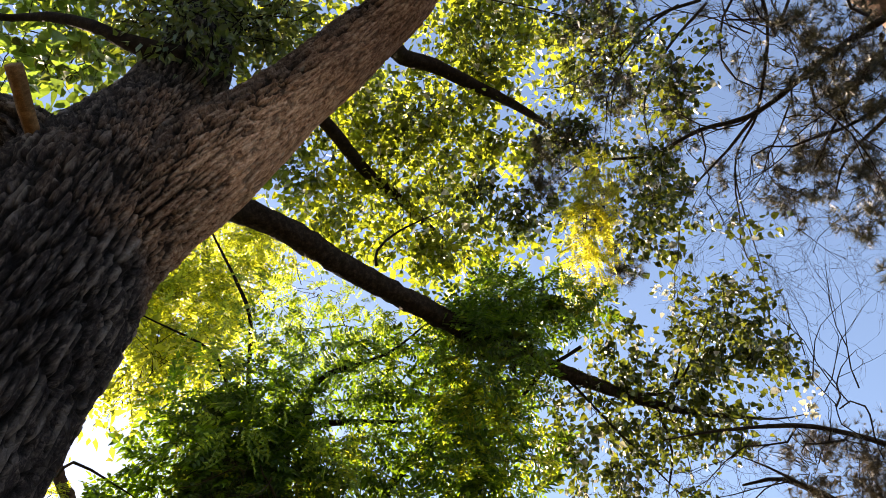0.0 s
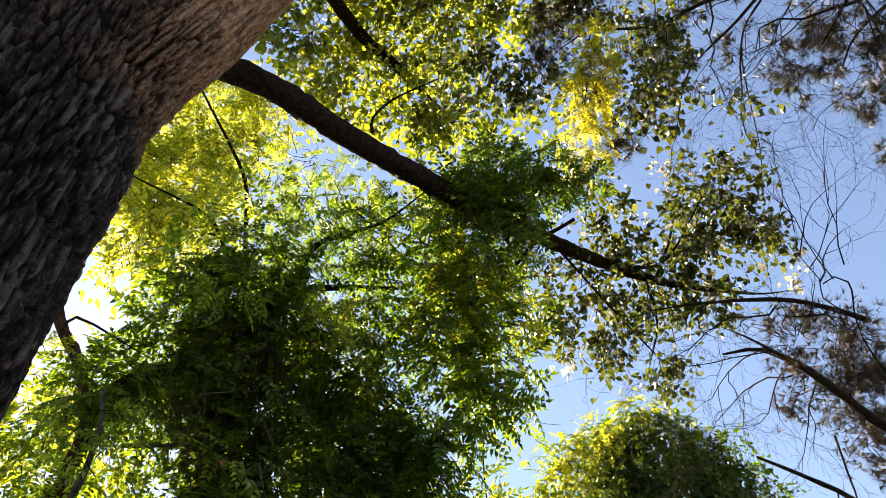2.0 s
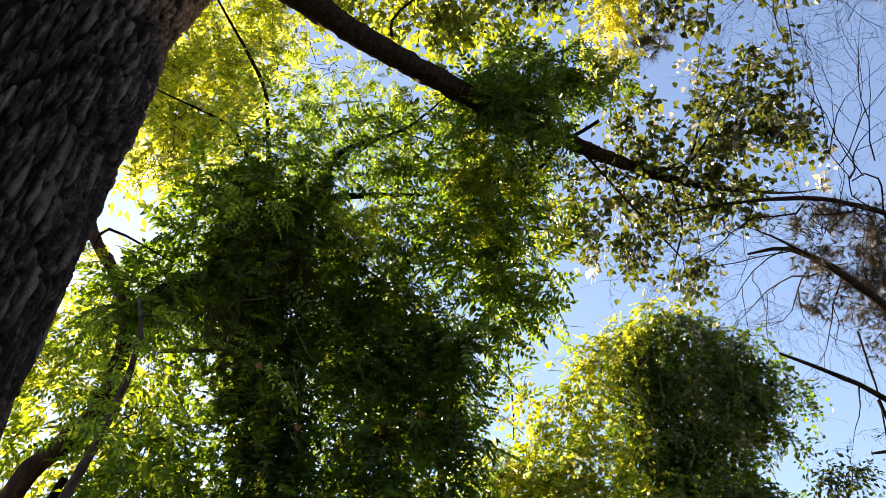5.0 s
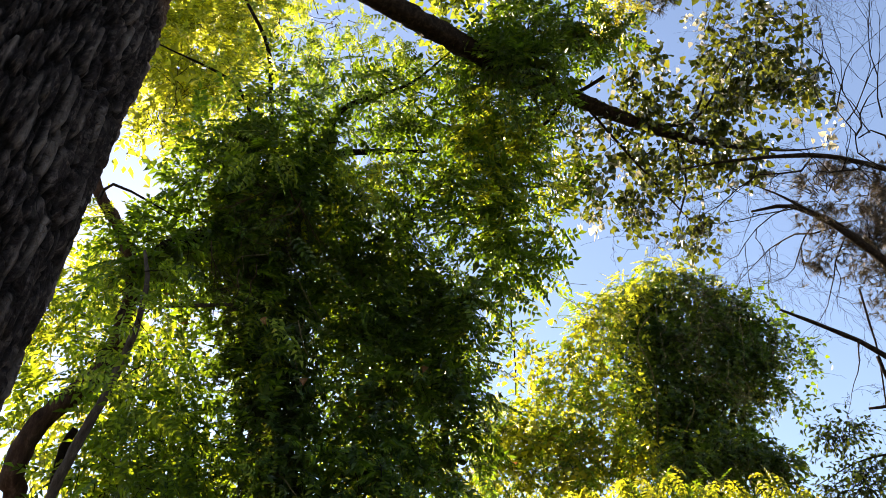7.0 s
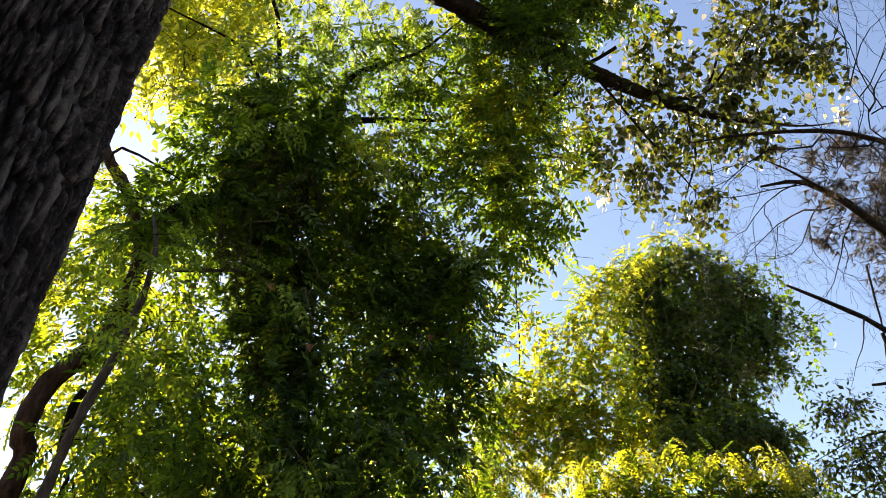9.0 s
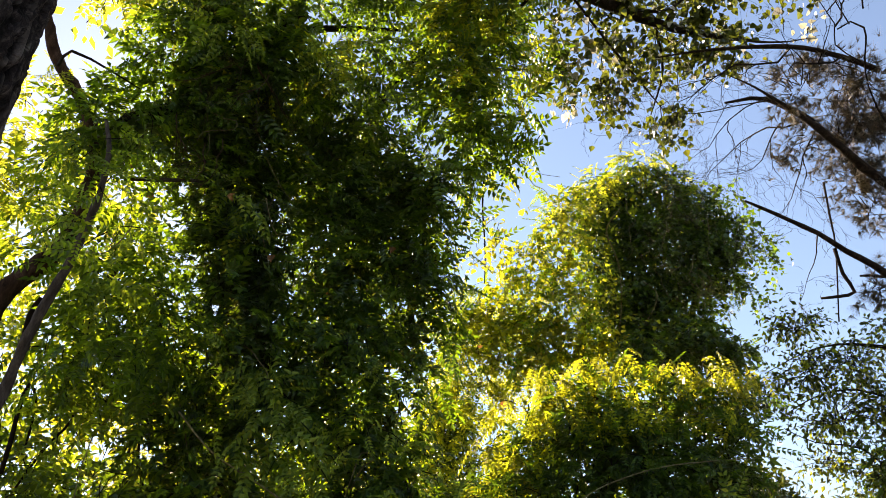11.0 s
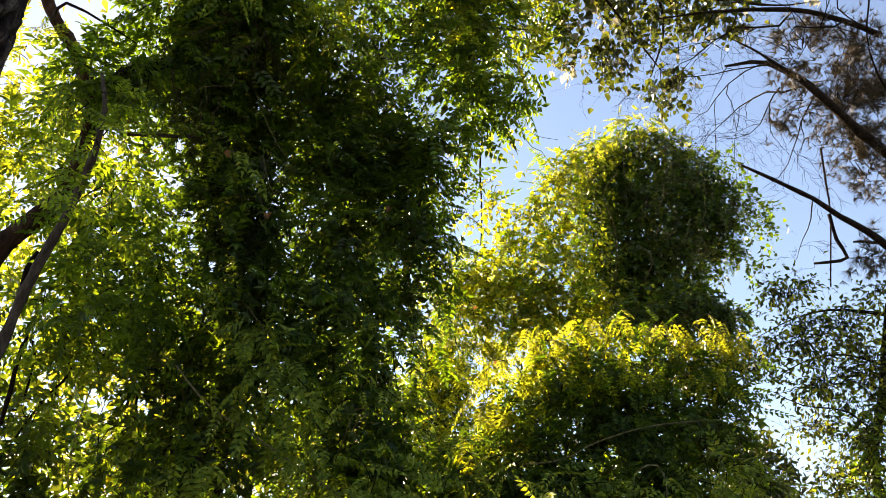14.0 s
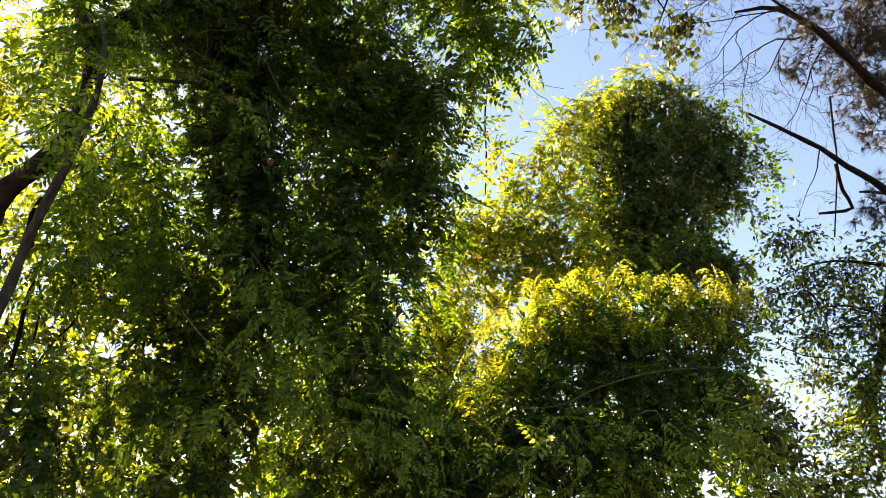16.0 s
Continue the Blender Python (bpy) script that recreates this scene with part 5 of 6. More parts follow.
# Shade below and sun on top come partly from the leaf colours.
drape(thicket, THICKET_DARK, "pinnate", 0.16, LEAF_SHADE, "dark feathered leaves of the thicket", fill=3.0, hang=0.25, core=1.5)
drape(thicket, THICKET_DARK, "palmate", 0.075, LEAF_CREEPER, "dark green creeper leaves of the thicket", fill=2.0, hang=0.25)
drape(thicket, THICKET_TOP, "pinnate", 0.165, LEAF_SUNLIT, "vine leaves on top of the thicket, coloured yellow-green to look sunlit", fill=4.0, hang=0.18, step=0.06, droop=1.4)
drape(thicket, BEHIND_BRIGHT, "pinnate", 0.21, LEAF_SUNNY, "glowing yellow-green leaves behind", fill=2.4)
drape(tower, BEHIND_DARK, "palmate", 0.08, LEAF_CREEPER, "dark creeper in the shade behind", fill=4.0, core=2.0)
# Light colour in place of the sunlight that misses these sprigs.
drape(thicket, LOW_SPRIGS, "pinnate", 0.13, LEAF_YOUNG_LIT, "sprigs low on the thicket, coloured light green to look sunlit", fill=2.2)
drape(thicket, HEDGE_BACK, "ovate", 0.13, LEAF_WISTERIA, "dense green undergrowth behind the vines", fill=2.2)
drape(clad, FRONT_SPRIGS, "pinnate", 0.13, LEAF_YOUNG_LIT, "light green young leaves on runners before the creeper", fill=0.5, hang=0.2, droop=0.2)
drape(thicket, FRONT_GREEN, "pinnate", 0.15, LEAF_YOUNG_LIT, "leaves at the front of the thicket, coloured light to look sky-lit", fill=0.8, hang=0.2, droop=0.2)
drape(leaning, GAP_GLOW, "ovate", 0.09, LEAF_FAR, "glowing leaves seen through gaps", fill=1.6)
drape(leaning, LEFT_BACK, "ovate", 0.13, LEAF_FAR, "yellow-green leaves glowing in front of the sun", fill=1.6)
drape(tower, THICKET_BACK, "palmate", 0.07, LEAF_CREEPER, "dark creeper round the foot of the tree top", fill=4.0, hang=0.25, core=1.5)
drape(leaning, LEFT_FOOT, "ovate", 0.13, LEAF_WISTERIA, "green undergrowth leaves behind the creeper", fill=3.6, core=0.7)
drape(tower, TOWER_SPRIGS, "poplar", 0.058, LEAF_SHADE, "loose green sprigs at the shaded edge", fill=1.5, hang=0.22, step=0.045)
# Lit patches made by colour; the hanging column shades these leaves.
drape(poplar, HANG_GLOW, "pinnate", 0.20, LEAF_SUNNY, "vine leaves coloured as if the sun shone through", fill=1.9, hang=0.2, name="vine_curtain")
foliage(poplar, [(c, h, 26) for c, h in PALE_SPRAYS], "poplar", 0.052, LEAF_PALE, "small sprays of pale whitish leaves", per=9, spread=0.05, droop=0.6)
bare_twigs(clad, [(p, (dx, -0.1, -0.7), 0.5, 0.005) for p, dx in (((-1.28, 3.72, 5.18), 0.1), ((-1.19, 3.72, 5.08), 0.3), ((-1.34, 3.72, 5.08), -0.2), ((-1.10, 3.72, 4.98), 0.2), ((-1.31, 3.72, 4.45), 0.0), ((-1.41, 3.72, 4.41), -0.2), ((-1.63, 3.72, 4.64), 0.3), ((-1.79, 3.72, 4.54), -0.1))], DRY_TWIG, "brown dry tangle of old vine twigs", depth=2, gravity=0.5, kids=6, turn=0.9, name="dry_tangle")
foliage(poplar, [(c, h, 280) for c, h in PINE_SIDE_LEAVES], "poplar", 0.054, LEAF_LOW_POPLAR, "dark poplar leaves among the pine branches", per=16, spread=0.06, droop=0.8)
drape(leaning, LEFT_FRONT, "pinnate", 0.15, LEAF_TRUMPET, "light green feathered leaves before the trunk", fill=1.1, hang=0.15, step=0.05)
drape(leaning, LIMB_LEAVES, "pinnate", 0.10, LEAF_SUNNY, "small yellow-green leaves climbing the limb", fill=1.0, hang=0.12, step=0.04)
drape(leaning, LEFT_GREEN, "pinnate", 0.21, LEAF_WISTERIA, "fresh green feathered leaves hanging below the limb", fill=3.6, hang=0.3, droop=0.3)
drape(clad, DARK_SPRAYS, "pinnate", 0.21, LEAF_SHADE, "dark leafy sprays round the bare crown", fill=2.4, hang=0.2, droop=0.3)
drape(leaning, LEFT_GREEN, "pinnate", 0.19, LEAF_SHADE, "darker leaves among the fresh ones", fill=1.2, hang=0.3, droop=0.3)
bare_twigs(tower, [(p, (dx, -0.3, -0.5), 0.35, 0.004) for p, dx in (((2.68, 7.35, 5.74), -0.5), ((2.78, 7.35, 5.67), 0.3), ((2.86, 7.35, 5.71), 0.6), ((2.71, 7.35, 5.60), -0.1))], DRY_VINE, "wispy grey tangle of dead tendrils", depth=2, gravity=0.4, kids=6, turn=0.9, name="dry_tangle")


# ---- pine ----
pine = thing("pine_tree", (5.0, 2.6, 0.0), "pine with pinkish bark, long needles and many dead twigs", "tree")
limb("trunk", [(5.2, 2.9, -0.2, 0.24), (5.0, 2.75, 3.0, 0.21), (4.6, 2.4, 6.0, 0.17), (3.70, 1.66, 8.13, 0.13), (2.9, 1.2, 9.6, 0.10)], pine, BARK_PINE, 20, 0.05, 0.08, "pinkish brown scaly trunk")
PINE_HIGH_LIMBS = [
    [(3.65, 1.72, 7.90, 0.040), (3.23, 1.99, 7.82, 0.033), (2.63, 2.41, 7.61, 0.028), (2.15, 2.52, 7.52, 0.022), (1.71, 2.67, 7.37, 0.017), (1.19, 2.68, 7.28, 0.011), (0.93, 2.78, 7.16, 0.004)],
    [(2.63, 2.41, 7.61, 0.020), (2.36, 2.64, 7.39, 0.015), (1.99, 2.95, 7.14, 0.009), (1.90, 3.26, 6.87, 0.004)],
    [(2.69, 1.55, 8.20, 0.020), (2.74, 1.87, 7.98, 0.018), (2.63, 2.41, 7.61, 0.016), (2.41, 2.78, 7.30, 0.009), (2.56, 3.41, 6.74, 0.005), (2.59, 3.70, 6.52, 0.004)],
    [(2.25, 1.67, 8.33, 0.020), (1.96, 1.75, 8.30, 0.017), (1.76, 1.82, 8.23, 0.012), (1.33, 1.95, 8.18, 0.005)],
    [(2.30, 1.69, 8.31, 0.017), (1.95, 2.03, 8.11, 0.015), (1.74, 2.38, 7.83, 0.009), (1.77, 2.69, 7.58, 0.004)]]
PINE_MIDDLE_LIMBS = [
    [(0.49, 1.77, 8.87, 0.008), (0.93, 1.81, 8.61, 0.008), (1.67, 1.92, 8.22, 0.007)],
    [(3.70, 1.84, 7.84, 0.026), (3.27, 2.27, 7.46, 0.020), (2.99, 2.73, 7.17, 0.009)],
    [(3.65, 2.36, 7.44, 0.026), (3.29, 2.68, 7.27, 0.013), (3.18, 2.90, 7.10, 0.007)],
    [(3.24, 4.75, 4.91, 0.033), (3.02, 4.51, 5.05, 0.030), (2.68, 4.31, 5.21, 0.024), (2.36, 4.24, 5.34, 0.016), (2.08, 4.27, 5.32, 0.007)]]
PINE_LOW_LIMBS = [
    [(3.14, 4.06, 5.47, 0.020), (2.83, 3.96, 5.49, 0.017), (2.49, 3.95, 5.57, 0.015), (1.97, 4.04, 5.62, 0.009), (1.59, 4.17, 5.66, 0.004)],
    [(3.23, 4.60, 3.87, 0.026), (3.02, 4.51, 4.05, 0.022), (2.76, 4.46, 4.19, 0.017), (2.56, 4.39, 4.28, 0.014), (2.28, 4.33, 4.39, 0.011), (2.06, 4.27, 4.45, 0.007)],
    [(2.70, 4.48, 4.22, 0.011), (2.75, 4.55, 4.06, 0.011), (2.81, 4.58, 3.94, 0.011), (2.72, 4.63, 3.93, 0.010), (2.63, 4.68, 3.94, 0.008)]]
PINE_LOW_SHOOTS = [
    [(2.71, 4.40, 4.71, 0.007), (2.71, 4.44, 4.47, 0.006), (2.75, 4.55, 4.26, 0.005), (2.77, 4.79, 3.82, 0.004)],
    [(3.33, 4.68, 4.09, 0.011), (3.02, 4.62, 4.09, 0.009), (2.93, 4.66, 4.11, 0.007)],
    [(3.21, 4.40, 4.64, 0.033), (2.96, 4.31, 4.80, 0.028), (2.67, 4.19, 5.01, 0.022), (2.42, 4.15, 5.22, 0.012), (2.22, 4.12, 5.36, 0.006), (2.05, 4.10, 5.44, 0.002)]]
for pts in PINE_HIGH_LIMBS + PINE_MIDDLE_LIMBS + PINE_LOW_LIMBS + PINE_LOW_SHOOTS:
    limb("limb", [(*p[:3], p[3] * (1.15 if pts[0][1] > 3.9 else 0.8)) for p in pts], pine, BARK_BRANCH, 8, 0.08, 0.08)
foliage(pine, [
    ((3.32, 2.10, 7.37), 0.43, 302), ((3.13, 2.54, 7.30), 0.38, 237), ((2.98, 1.84, 7.88), 0.38, 187), ((3.31, 1.70, 7.86), 0.38, 187), ((3.28, 2.35, 7.42), 0.57, 453), ((2.96, 2.07, 7.70), 0.52, 332), ((3.44, 2.81, 7.11), 0.40, 393), ((2.88, 2.92, 7.25), 0.33, 226), ((3.55, 1.92, 7.66), 0.47, 302), ((2.44, 2.95, 7.32), 0.30, 105), ((2.01, 2.53, 7.68), 0.40, 196), ((1.57, 2.21, 8.05), 0.47, 287), ((1.06, 2.70, 7.63), 0.34, 287), ((0.85, 2.92, 7.44), 0.21, 136), ((1.38, 3.09, 7.13), 0.28, 151), ((1.87, 2.93, 7.31), 0.28, 136), ((1.40, 3.43, 6.80), 0.19, 105), ((3.53, 3.40, 6.70), 0.10, 30), ((2.66, 1.90, 8.11), 0.47, 196), ((1.38, 1.80, 8.53), 0.43, 181), ((3.44, 3.12, 6.93), 0.19, 90)],
    "needles", 0.085, NEEDLE, "dark pine needle brushes against the sky", bark=BARK_DARK, per=12, spread=0.035, droop=-0.1, up=0.2, out=0.7, name="needles")
foliage(pine, [
    ((2.95, 4.40, 5.10), 0.30, 330), ((2.58, 4.16, 5.35), 0.30, 200), ((2.97, 4.10, 5.39), 0.32, 308), ((3.05, 4.50, 4.85), 0.20, 150),
    ((2.66, 4.42, 5.12), 0.20, 110), ((3.10, 4.55, 4.62), 0.20, 150), ((3.12, 4.30, 5.20), 0.28, 194), ((3.02, 4.66, 4.00), 0.14, 70)],
    "needles", 0.08, NEEDLE_LIT, "brownish pine needle brushes", bark=BARK_DARK, per=9, spread=0.05, droop=0.1, up=0.2, out=0.7, name="needles")
PINE_TWIGS_HIGH = [
    ((3.26, 1.97, 7.81), (-0.5, -0.1, 0.2), 1.6, 0.0178), ((3.63, 1.85, 7.88), (-0.2, 0.6, -0.5), 2.0, 0.0178), ((3.54, 1.69, 7.97), (-0.7, 0.3, -0.3), 1.9, 0.0162), ((3.61, 2.29, 7.50), (-0.6, 0.4, -0.4), 1.8, 0.0162), ((2.99, 1.62, 8.27), (0.0, 0.6, -0.5), 1.8, 0.0146), ((2.58, 1.65, 8.44), (-0.3, 0.6, -0.4), 1.5, 0.0130), ((3.07, 2.04, 7.77), (-0.3, 0.5, -0.5), 1.6, 0.0130), ((2.08, 1.72, 8.38), (-0.6, 0.4, -0.3), 1.5, 0.0130)]
PINE_TWIGS_MIDDLE = [
    ((2.63, 2.41, 7.61), (-0.6, 0.3, -0.3), 1.4, 0.0097), ((2.89, 2.16, 7.70), (-0.2, 0.5, -0.5), 1.3, 0.0097), ((2.15, 2.52, 7.52), (-0.1, 0.5, -0.6), 1.3, 0.0081), ((2.41, 2.78, 7.30), (0.1, 0.6, -0.7), 1.4, 0.0081), ((1.90, 3.11, 6.96), (0.1, 0.4, -0.6), 0.9, 0.0049), ((2.62, 1.88, 8.03), (-0.6, -0.2, 0.2), 1.2, 0.0081), ((3.23, 1.99, 7.82), (0.1, 0.6, -0.4), 1.5, 0.0097), ((3.27, 2.27, 7.46), (-0.6, 0.5, -0.3), 1.3, 0.0081), ((1.81, 1.91, 8.19), (-0.6, 0.3, -0.2), 1.2, 0.0081), ((1.19, 2.68, 7.28), (-0.3, 0.6, -0.4), 0.9, 0.0065)]
PINE_TWIGS_LOW = [
    ((2.68, 4.31, 5.21), (-0.7, 0.2, 0.1), 1.2, 0.0081), ((2.49, 3.95, 5.57), (-0.6, 0.2, -0.4), 1.2, 0.0081), ((2.36, 4.24, 5.34), (-0.7, 0.2, -0.3), 1.0, 0.0065), ((2.83, 3.96, 5.49), (-0.3, 0.1, -0.8), 1.1, 0.0081), ((2.74, 4.32, 5.16), (-0.1, 0.2, -0.8), 0.9, 0.0065), ((2.11, 4.02, 5.56), (-0.3, 0.2, -0.7), 0.9, 0.0057), ((1.97, 4.04, 5.62), (-0.5, 0.2, -0.6), 0.8, 0.0049),
    ((2.56, 4.39, 4.28), (-0.2, 0.2, -0.5), 0.5, 0.0049), ((2.35, 4.16, 5.25), (-0.7, 0.1, -0.3), 0.9, 0.0065), ((2.43, 4.24, 5.11), (-0.4, 0.2, -0.6), 0.8, 0.0057)]
bare_twigs(pine, PINE_TWIGS_HIGH + PINE_TWIGS_MIDDLE + PINE_TWIGS_LOW,
    BARK_DARK, "tangle of thin dead pine twigs", depth=3, gravity=0.35, kids=5, turn=0.65)

# ---- the bare tree ----
bare = thing("bare_tree", (3.9, 4.0, 0.0), "small leafless tree with fine curling twigs", "tree")
limb("trunk", [(4.2, 4.2, -0.2, 0.07), (4.1, 4.1, 2.5, 0.06), (3.06, 4.04, 4.87, 0.0099), (2.79, 3.60, 5.39, 0.0060), (2.61, 3.60, 5.37, 0.0050)], bare, BARK_DARK, 8)
limb("branch", [(2.80, 3.75, 5.23, 0.0044), (2.61, 3.67, 5.30, 0.0044), (2.59, 3.58, 5.40, 0.0039), (2.48, 3.50, 5.54, 0.0028), (2.45, 3.38, 5.66, 0.0011)], bare, BARK_DARK, 7)
bare_twigs(bare, [
    ((2.59, 3.59, 5.38), (0.5, 0.0, 0.3), 0.9, 0.0072), ((2.48, 3.50, 5.54), (0.2, -0.2, 0.8), 1.2, 0.0048), ((2.54, 3.54, 5.47), (0.4, -0.1, 0.6), 1.1, 0.0048), ((2.77, 3.52, 5.48), (0.1, -0.2, 0.8), 1.1, 0.0054), ((2.71, 3.61, 5.43), (-0.1, -0.3, 0.8), 1.2, 0.0048), ((2.45, 3.38, 5.66), (0.2, -0.4, 0.7), 1.0, 0.0036), ((2.42, 3.54, 5.68), (0.0, -0.4, 0.8), 1.0, 0.0036), ((2.72, 3.02, 6.38), (0.2, -0.2, 0.5), 0.9, 0.0036), ((2.59, 2.88, 6.54), (0.2, -0.1, -0.5), 0.8, 0.0030)],
    BARK_DARK, "fine leafless twigs against the sky", depth=2, gravity=-0.1, kids=5, turn=0.5)

# ---- the light tree at the edge ----
edge = thing("young_tree", (5.0, 6.6, 0.0), "airy young tree with small oval green leaves", "tree")
limb("trunk", [(5.1, 6.7, -0.2, 0.08), (5.0, 6.6, 1.5, 0.07), (3.94, 6.76, 2.74, 0.05), (4.00, 6.47, 3.68, 0.04), (4.05, 6.16, 4.36, 0.03)], edge, BARK_DARK, 8)
EDGE_SPRAYS = [
    ((3.19, 6.23, 4.47), (0.30, 0.3, 0.16), 85), ((3.30, 6.35, 4.08), (0.36, 0.35, 0.16), 117), ((2.96, 6.47, 3.90), (0.30, 0.3, 0.12), 76), ((3.71, 6.32, 4.19), (0.34, 0.35, 0.20), 117), ((3.59, 6.57, 3.74), (0.42, 0.4, 0.18), 135), ((3.87, 6.26, 3.80), (0.26, 0.3, 0.3), 117),
    ((3.79, 6.50, 3.22), (0.34, 0.4, 0.26), 90), ((3.54, 6.82, 3.40), (0.28, 0.3, 0.14), 67), ((3.70, 6.55, 2.71), (0.34, 0.4, 0.30), 90), ((3.63, 6.87, 3.01), (0.2, 0.3, 0.2), 54), ((3.92, 6.08, 4.42), (0.2, 0.3, 0.14), 40)]
# Dark and sunny copies of one leaf: light and shade by colour.
foliage(edge, [(c, h, int(n * 4.0)) for c, h, n in EDGE_SPRAYS], "ovate", 0.058, LEAF_EDGE, "small oval dark green leaves, airy against the sky", per=18, spread=0.08, droop=0.3, up=0.5)
foliage(edge, [(c, h, int(n * 1.6)) for c, h, n in EDGE_SPRAYS], "ovate", 0.058, LEAF_SUNNY, "small oval leaves coloured as sunlit", per=10, spread=0.08, droop=0.3, up=0.5)
drape(edge, EDGE_FOOT, "ovate", 0.07, LEAF_SHADE, "dark leaves crowded round the stem", fill=2.4, hang=0.25, core=0.5)
for pts in ([(4.00, 6.13, 4.23, 0.018), (3.79, 6.22, 4.30, 0.015), (3.55, 6.24, 4.31, 0.010), (3.26, 6.30, 4.25, 0.006), (2.92, 6.41, 4.09, 0.003)],
            [(3.96, 6.32, 3.83, 0.012), (3.71, 6.42, 3.96, 0.009), (3.38, 6.49, 3.92, 0.006), (3.04, 6.61, 3.74, 0.003)],
            [(3.91, 6.54, 3.24, 0.012), (3.70, 6.59, 3.49, 0.009), (3.38, 6.73, 3.58, 0.005), (3.12, 6.70, 3.69, 0.003)]):
    limb("branch", pts, edge, BARK_DARK, 7)

# ---- single leaves on the nearest sprays ----


def leaf_parts(owner, blobs, kind, size, mat, seed, droop=0.6, up=0.5):
    """Leaves that can be told apart, each one a part, on three shared meshes."""
    r = np.random.default_rng(seed)
    forms = []
    for k in range(3):
        v, f = SHAPES[kind]
        forms.append(make_mesh("leaf", v * np.array((1 + 0.12 * (k - 1), 1, 0.6 + 0.5 * k)), f, mat, False))
    for centre, half, count in blobs:
        for k in range(count):
            away = r.standard_normal(3)
            away /= np.linalg.norm(away)
            p = Vector(centre) + Vector(away * np.array(half) * r.random() ** 0.4)
            y = Vector(away * 0.5 + r.standard_normal(3) * 0.5 + np.array((0, 0, -droop))).normalized()
            z = Vector(away * 0.3 + r.standard_normal(3) * 0.5 + np.array((0, -0.2, up)))
            x = y.cross(z).normalized()
            ob = new("leaf", forms[k % 3])
            ob.parent, ob.matrix_parent_inverse = owner, owner.matrix_world.inverted()
            m = Matrix((x, y, x.cross(y))).transposed().to_4x4()
            ob.matrix_basis = Matrix.Translation(p) @ m @ Matrix.Scale(size * r.uniform(0.75, 1.2), 4)


leaf_parts(poplar, [((2.21, 3.52, 6.30), (0.40, 0.25, 0.34), 60), ((1.78, 3.74, 6.17), (0.34, 0.25, 0.3), 50), ((1.31, 3.94, 5.89), (0.34, 0.25, 0.3), 50), ((1.11, 4.12, 5.63), (0.3, 0.25, 0.3), 50), ((2.49, 3.79, 6.08), (0.25, 0.2, 0.25), 40), ((-2.11, 1.31, 5.81), (0.3, 0.2, 0.25), 40)], "poplar", 0.066, LEAF_LOW_POPLAR, 51)
leaf_parts(thicket, [((1.15, 4.50, 3.04), (0.42, 0.12, 0.10), 34), ((1.62, 4.50, 3.03), (0.34, 0.12, 0.10), 28), ((0.64, 4.62, 2.90), (0.20, 0.2, 0.25), 24), ((0.41, 4.93, 2.73), (0.14, 0.15, 0.16), 16), ((-0.59, 4.28, 2.27), (0.5, 0.15, 0.22), 20), ((0.35, 4.46, 2.09), (0.4, 0.15, 0.12), 16)], "pinnate", 0.13, LEAF_SUNNY, 52, 1.1, 0.6)
leaf_parts(clad, [((-1.11, 4.00, 3.20), (0.09, 0.06, 0.08), 5), ((-0.97, 4.00, 3.07), (0.13, 0.06, 0.10), 9), ((-0.85, 4.02, 2.81), (0.13, 0.06, 0.16), 12), ((-0.70, 4.08, 2.53), (0.13, 0.06, 0.14), 12), ((-1.14, 3.89, 2.30), (0.15, 0.08, 0.06), 10), ((-0.55, 4.06, 2.33), (0.19, 0.08, 0.08), 10), ((-0.28, 4.06, 2.25), (0.21, 0.08, 0.06), 10), ((-0.02, 4.08, 2.21), (0.19, 0.10, 0.08), 10), ((-1.53, 3.26, 5.86), (0.24, 0.19, 0.25), 20), ((-0.68, 3.71, 5.19), (0.23, 0.14, 0.2), 18), ((-1.27, 3.44, 5.15), (0.28, 0.14, 0.2), 20), ((-1.31, 4.01, 4.17), (0.28, 0.14, 0.3), 16), ((-0.88, 4.00, 2.82), (0.33, 0.14, 0.3), 20)], "pinnate", 0.175, LEAF_YOUNG_LIT, 53, 0.7, 0.6)
leaf_parts(leaning, [((-1.67, 3.35, 3.80), (0.16, 0.15, 0.14), 10), ((-1.71, 3.61, 3.33), (0.2, 0.15, 0.25), 14)], "pinnate", 0.176, LEAF_TRUMPET, 54, 0.5, 0.8)

# ---- dry vines hanging before the leaves ----


def wander(start, length, side, seed, radius=0.004, sag=0.9):
    r = np.random.default_rng(seed)
    p, d, out = np.array(start, float), np.array((side, -0.05, -sag)), []
    for k in range(9):
        out.append((*p, radius * (1 - 0.07 * k)))
        d = d * 0.75 + 0.25 * np.array((side, 0, -sag)) + r.standard_normal(3) * np.array((0.35, 0.15, 0.3))
        p = p + d / np.linalg.norm(d) * length / 8
    return out


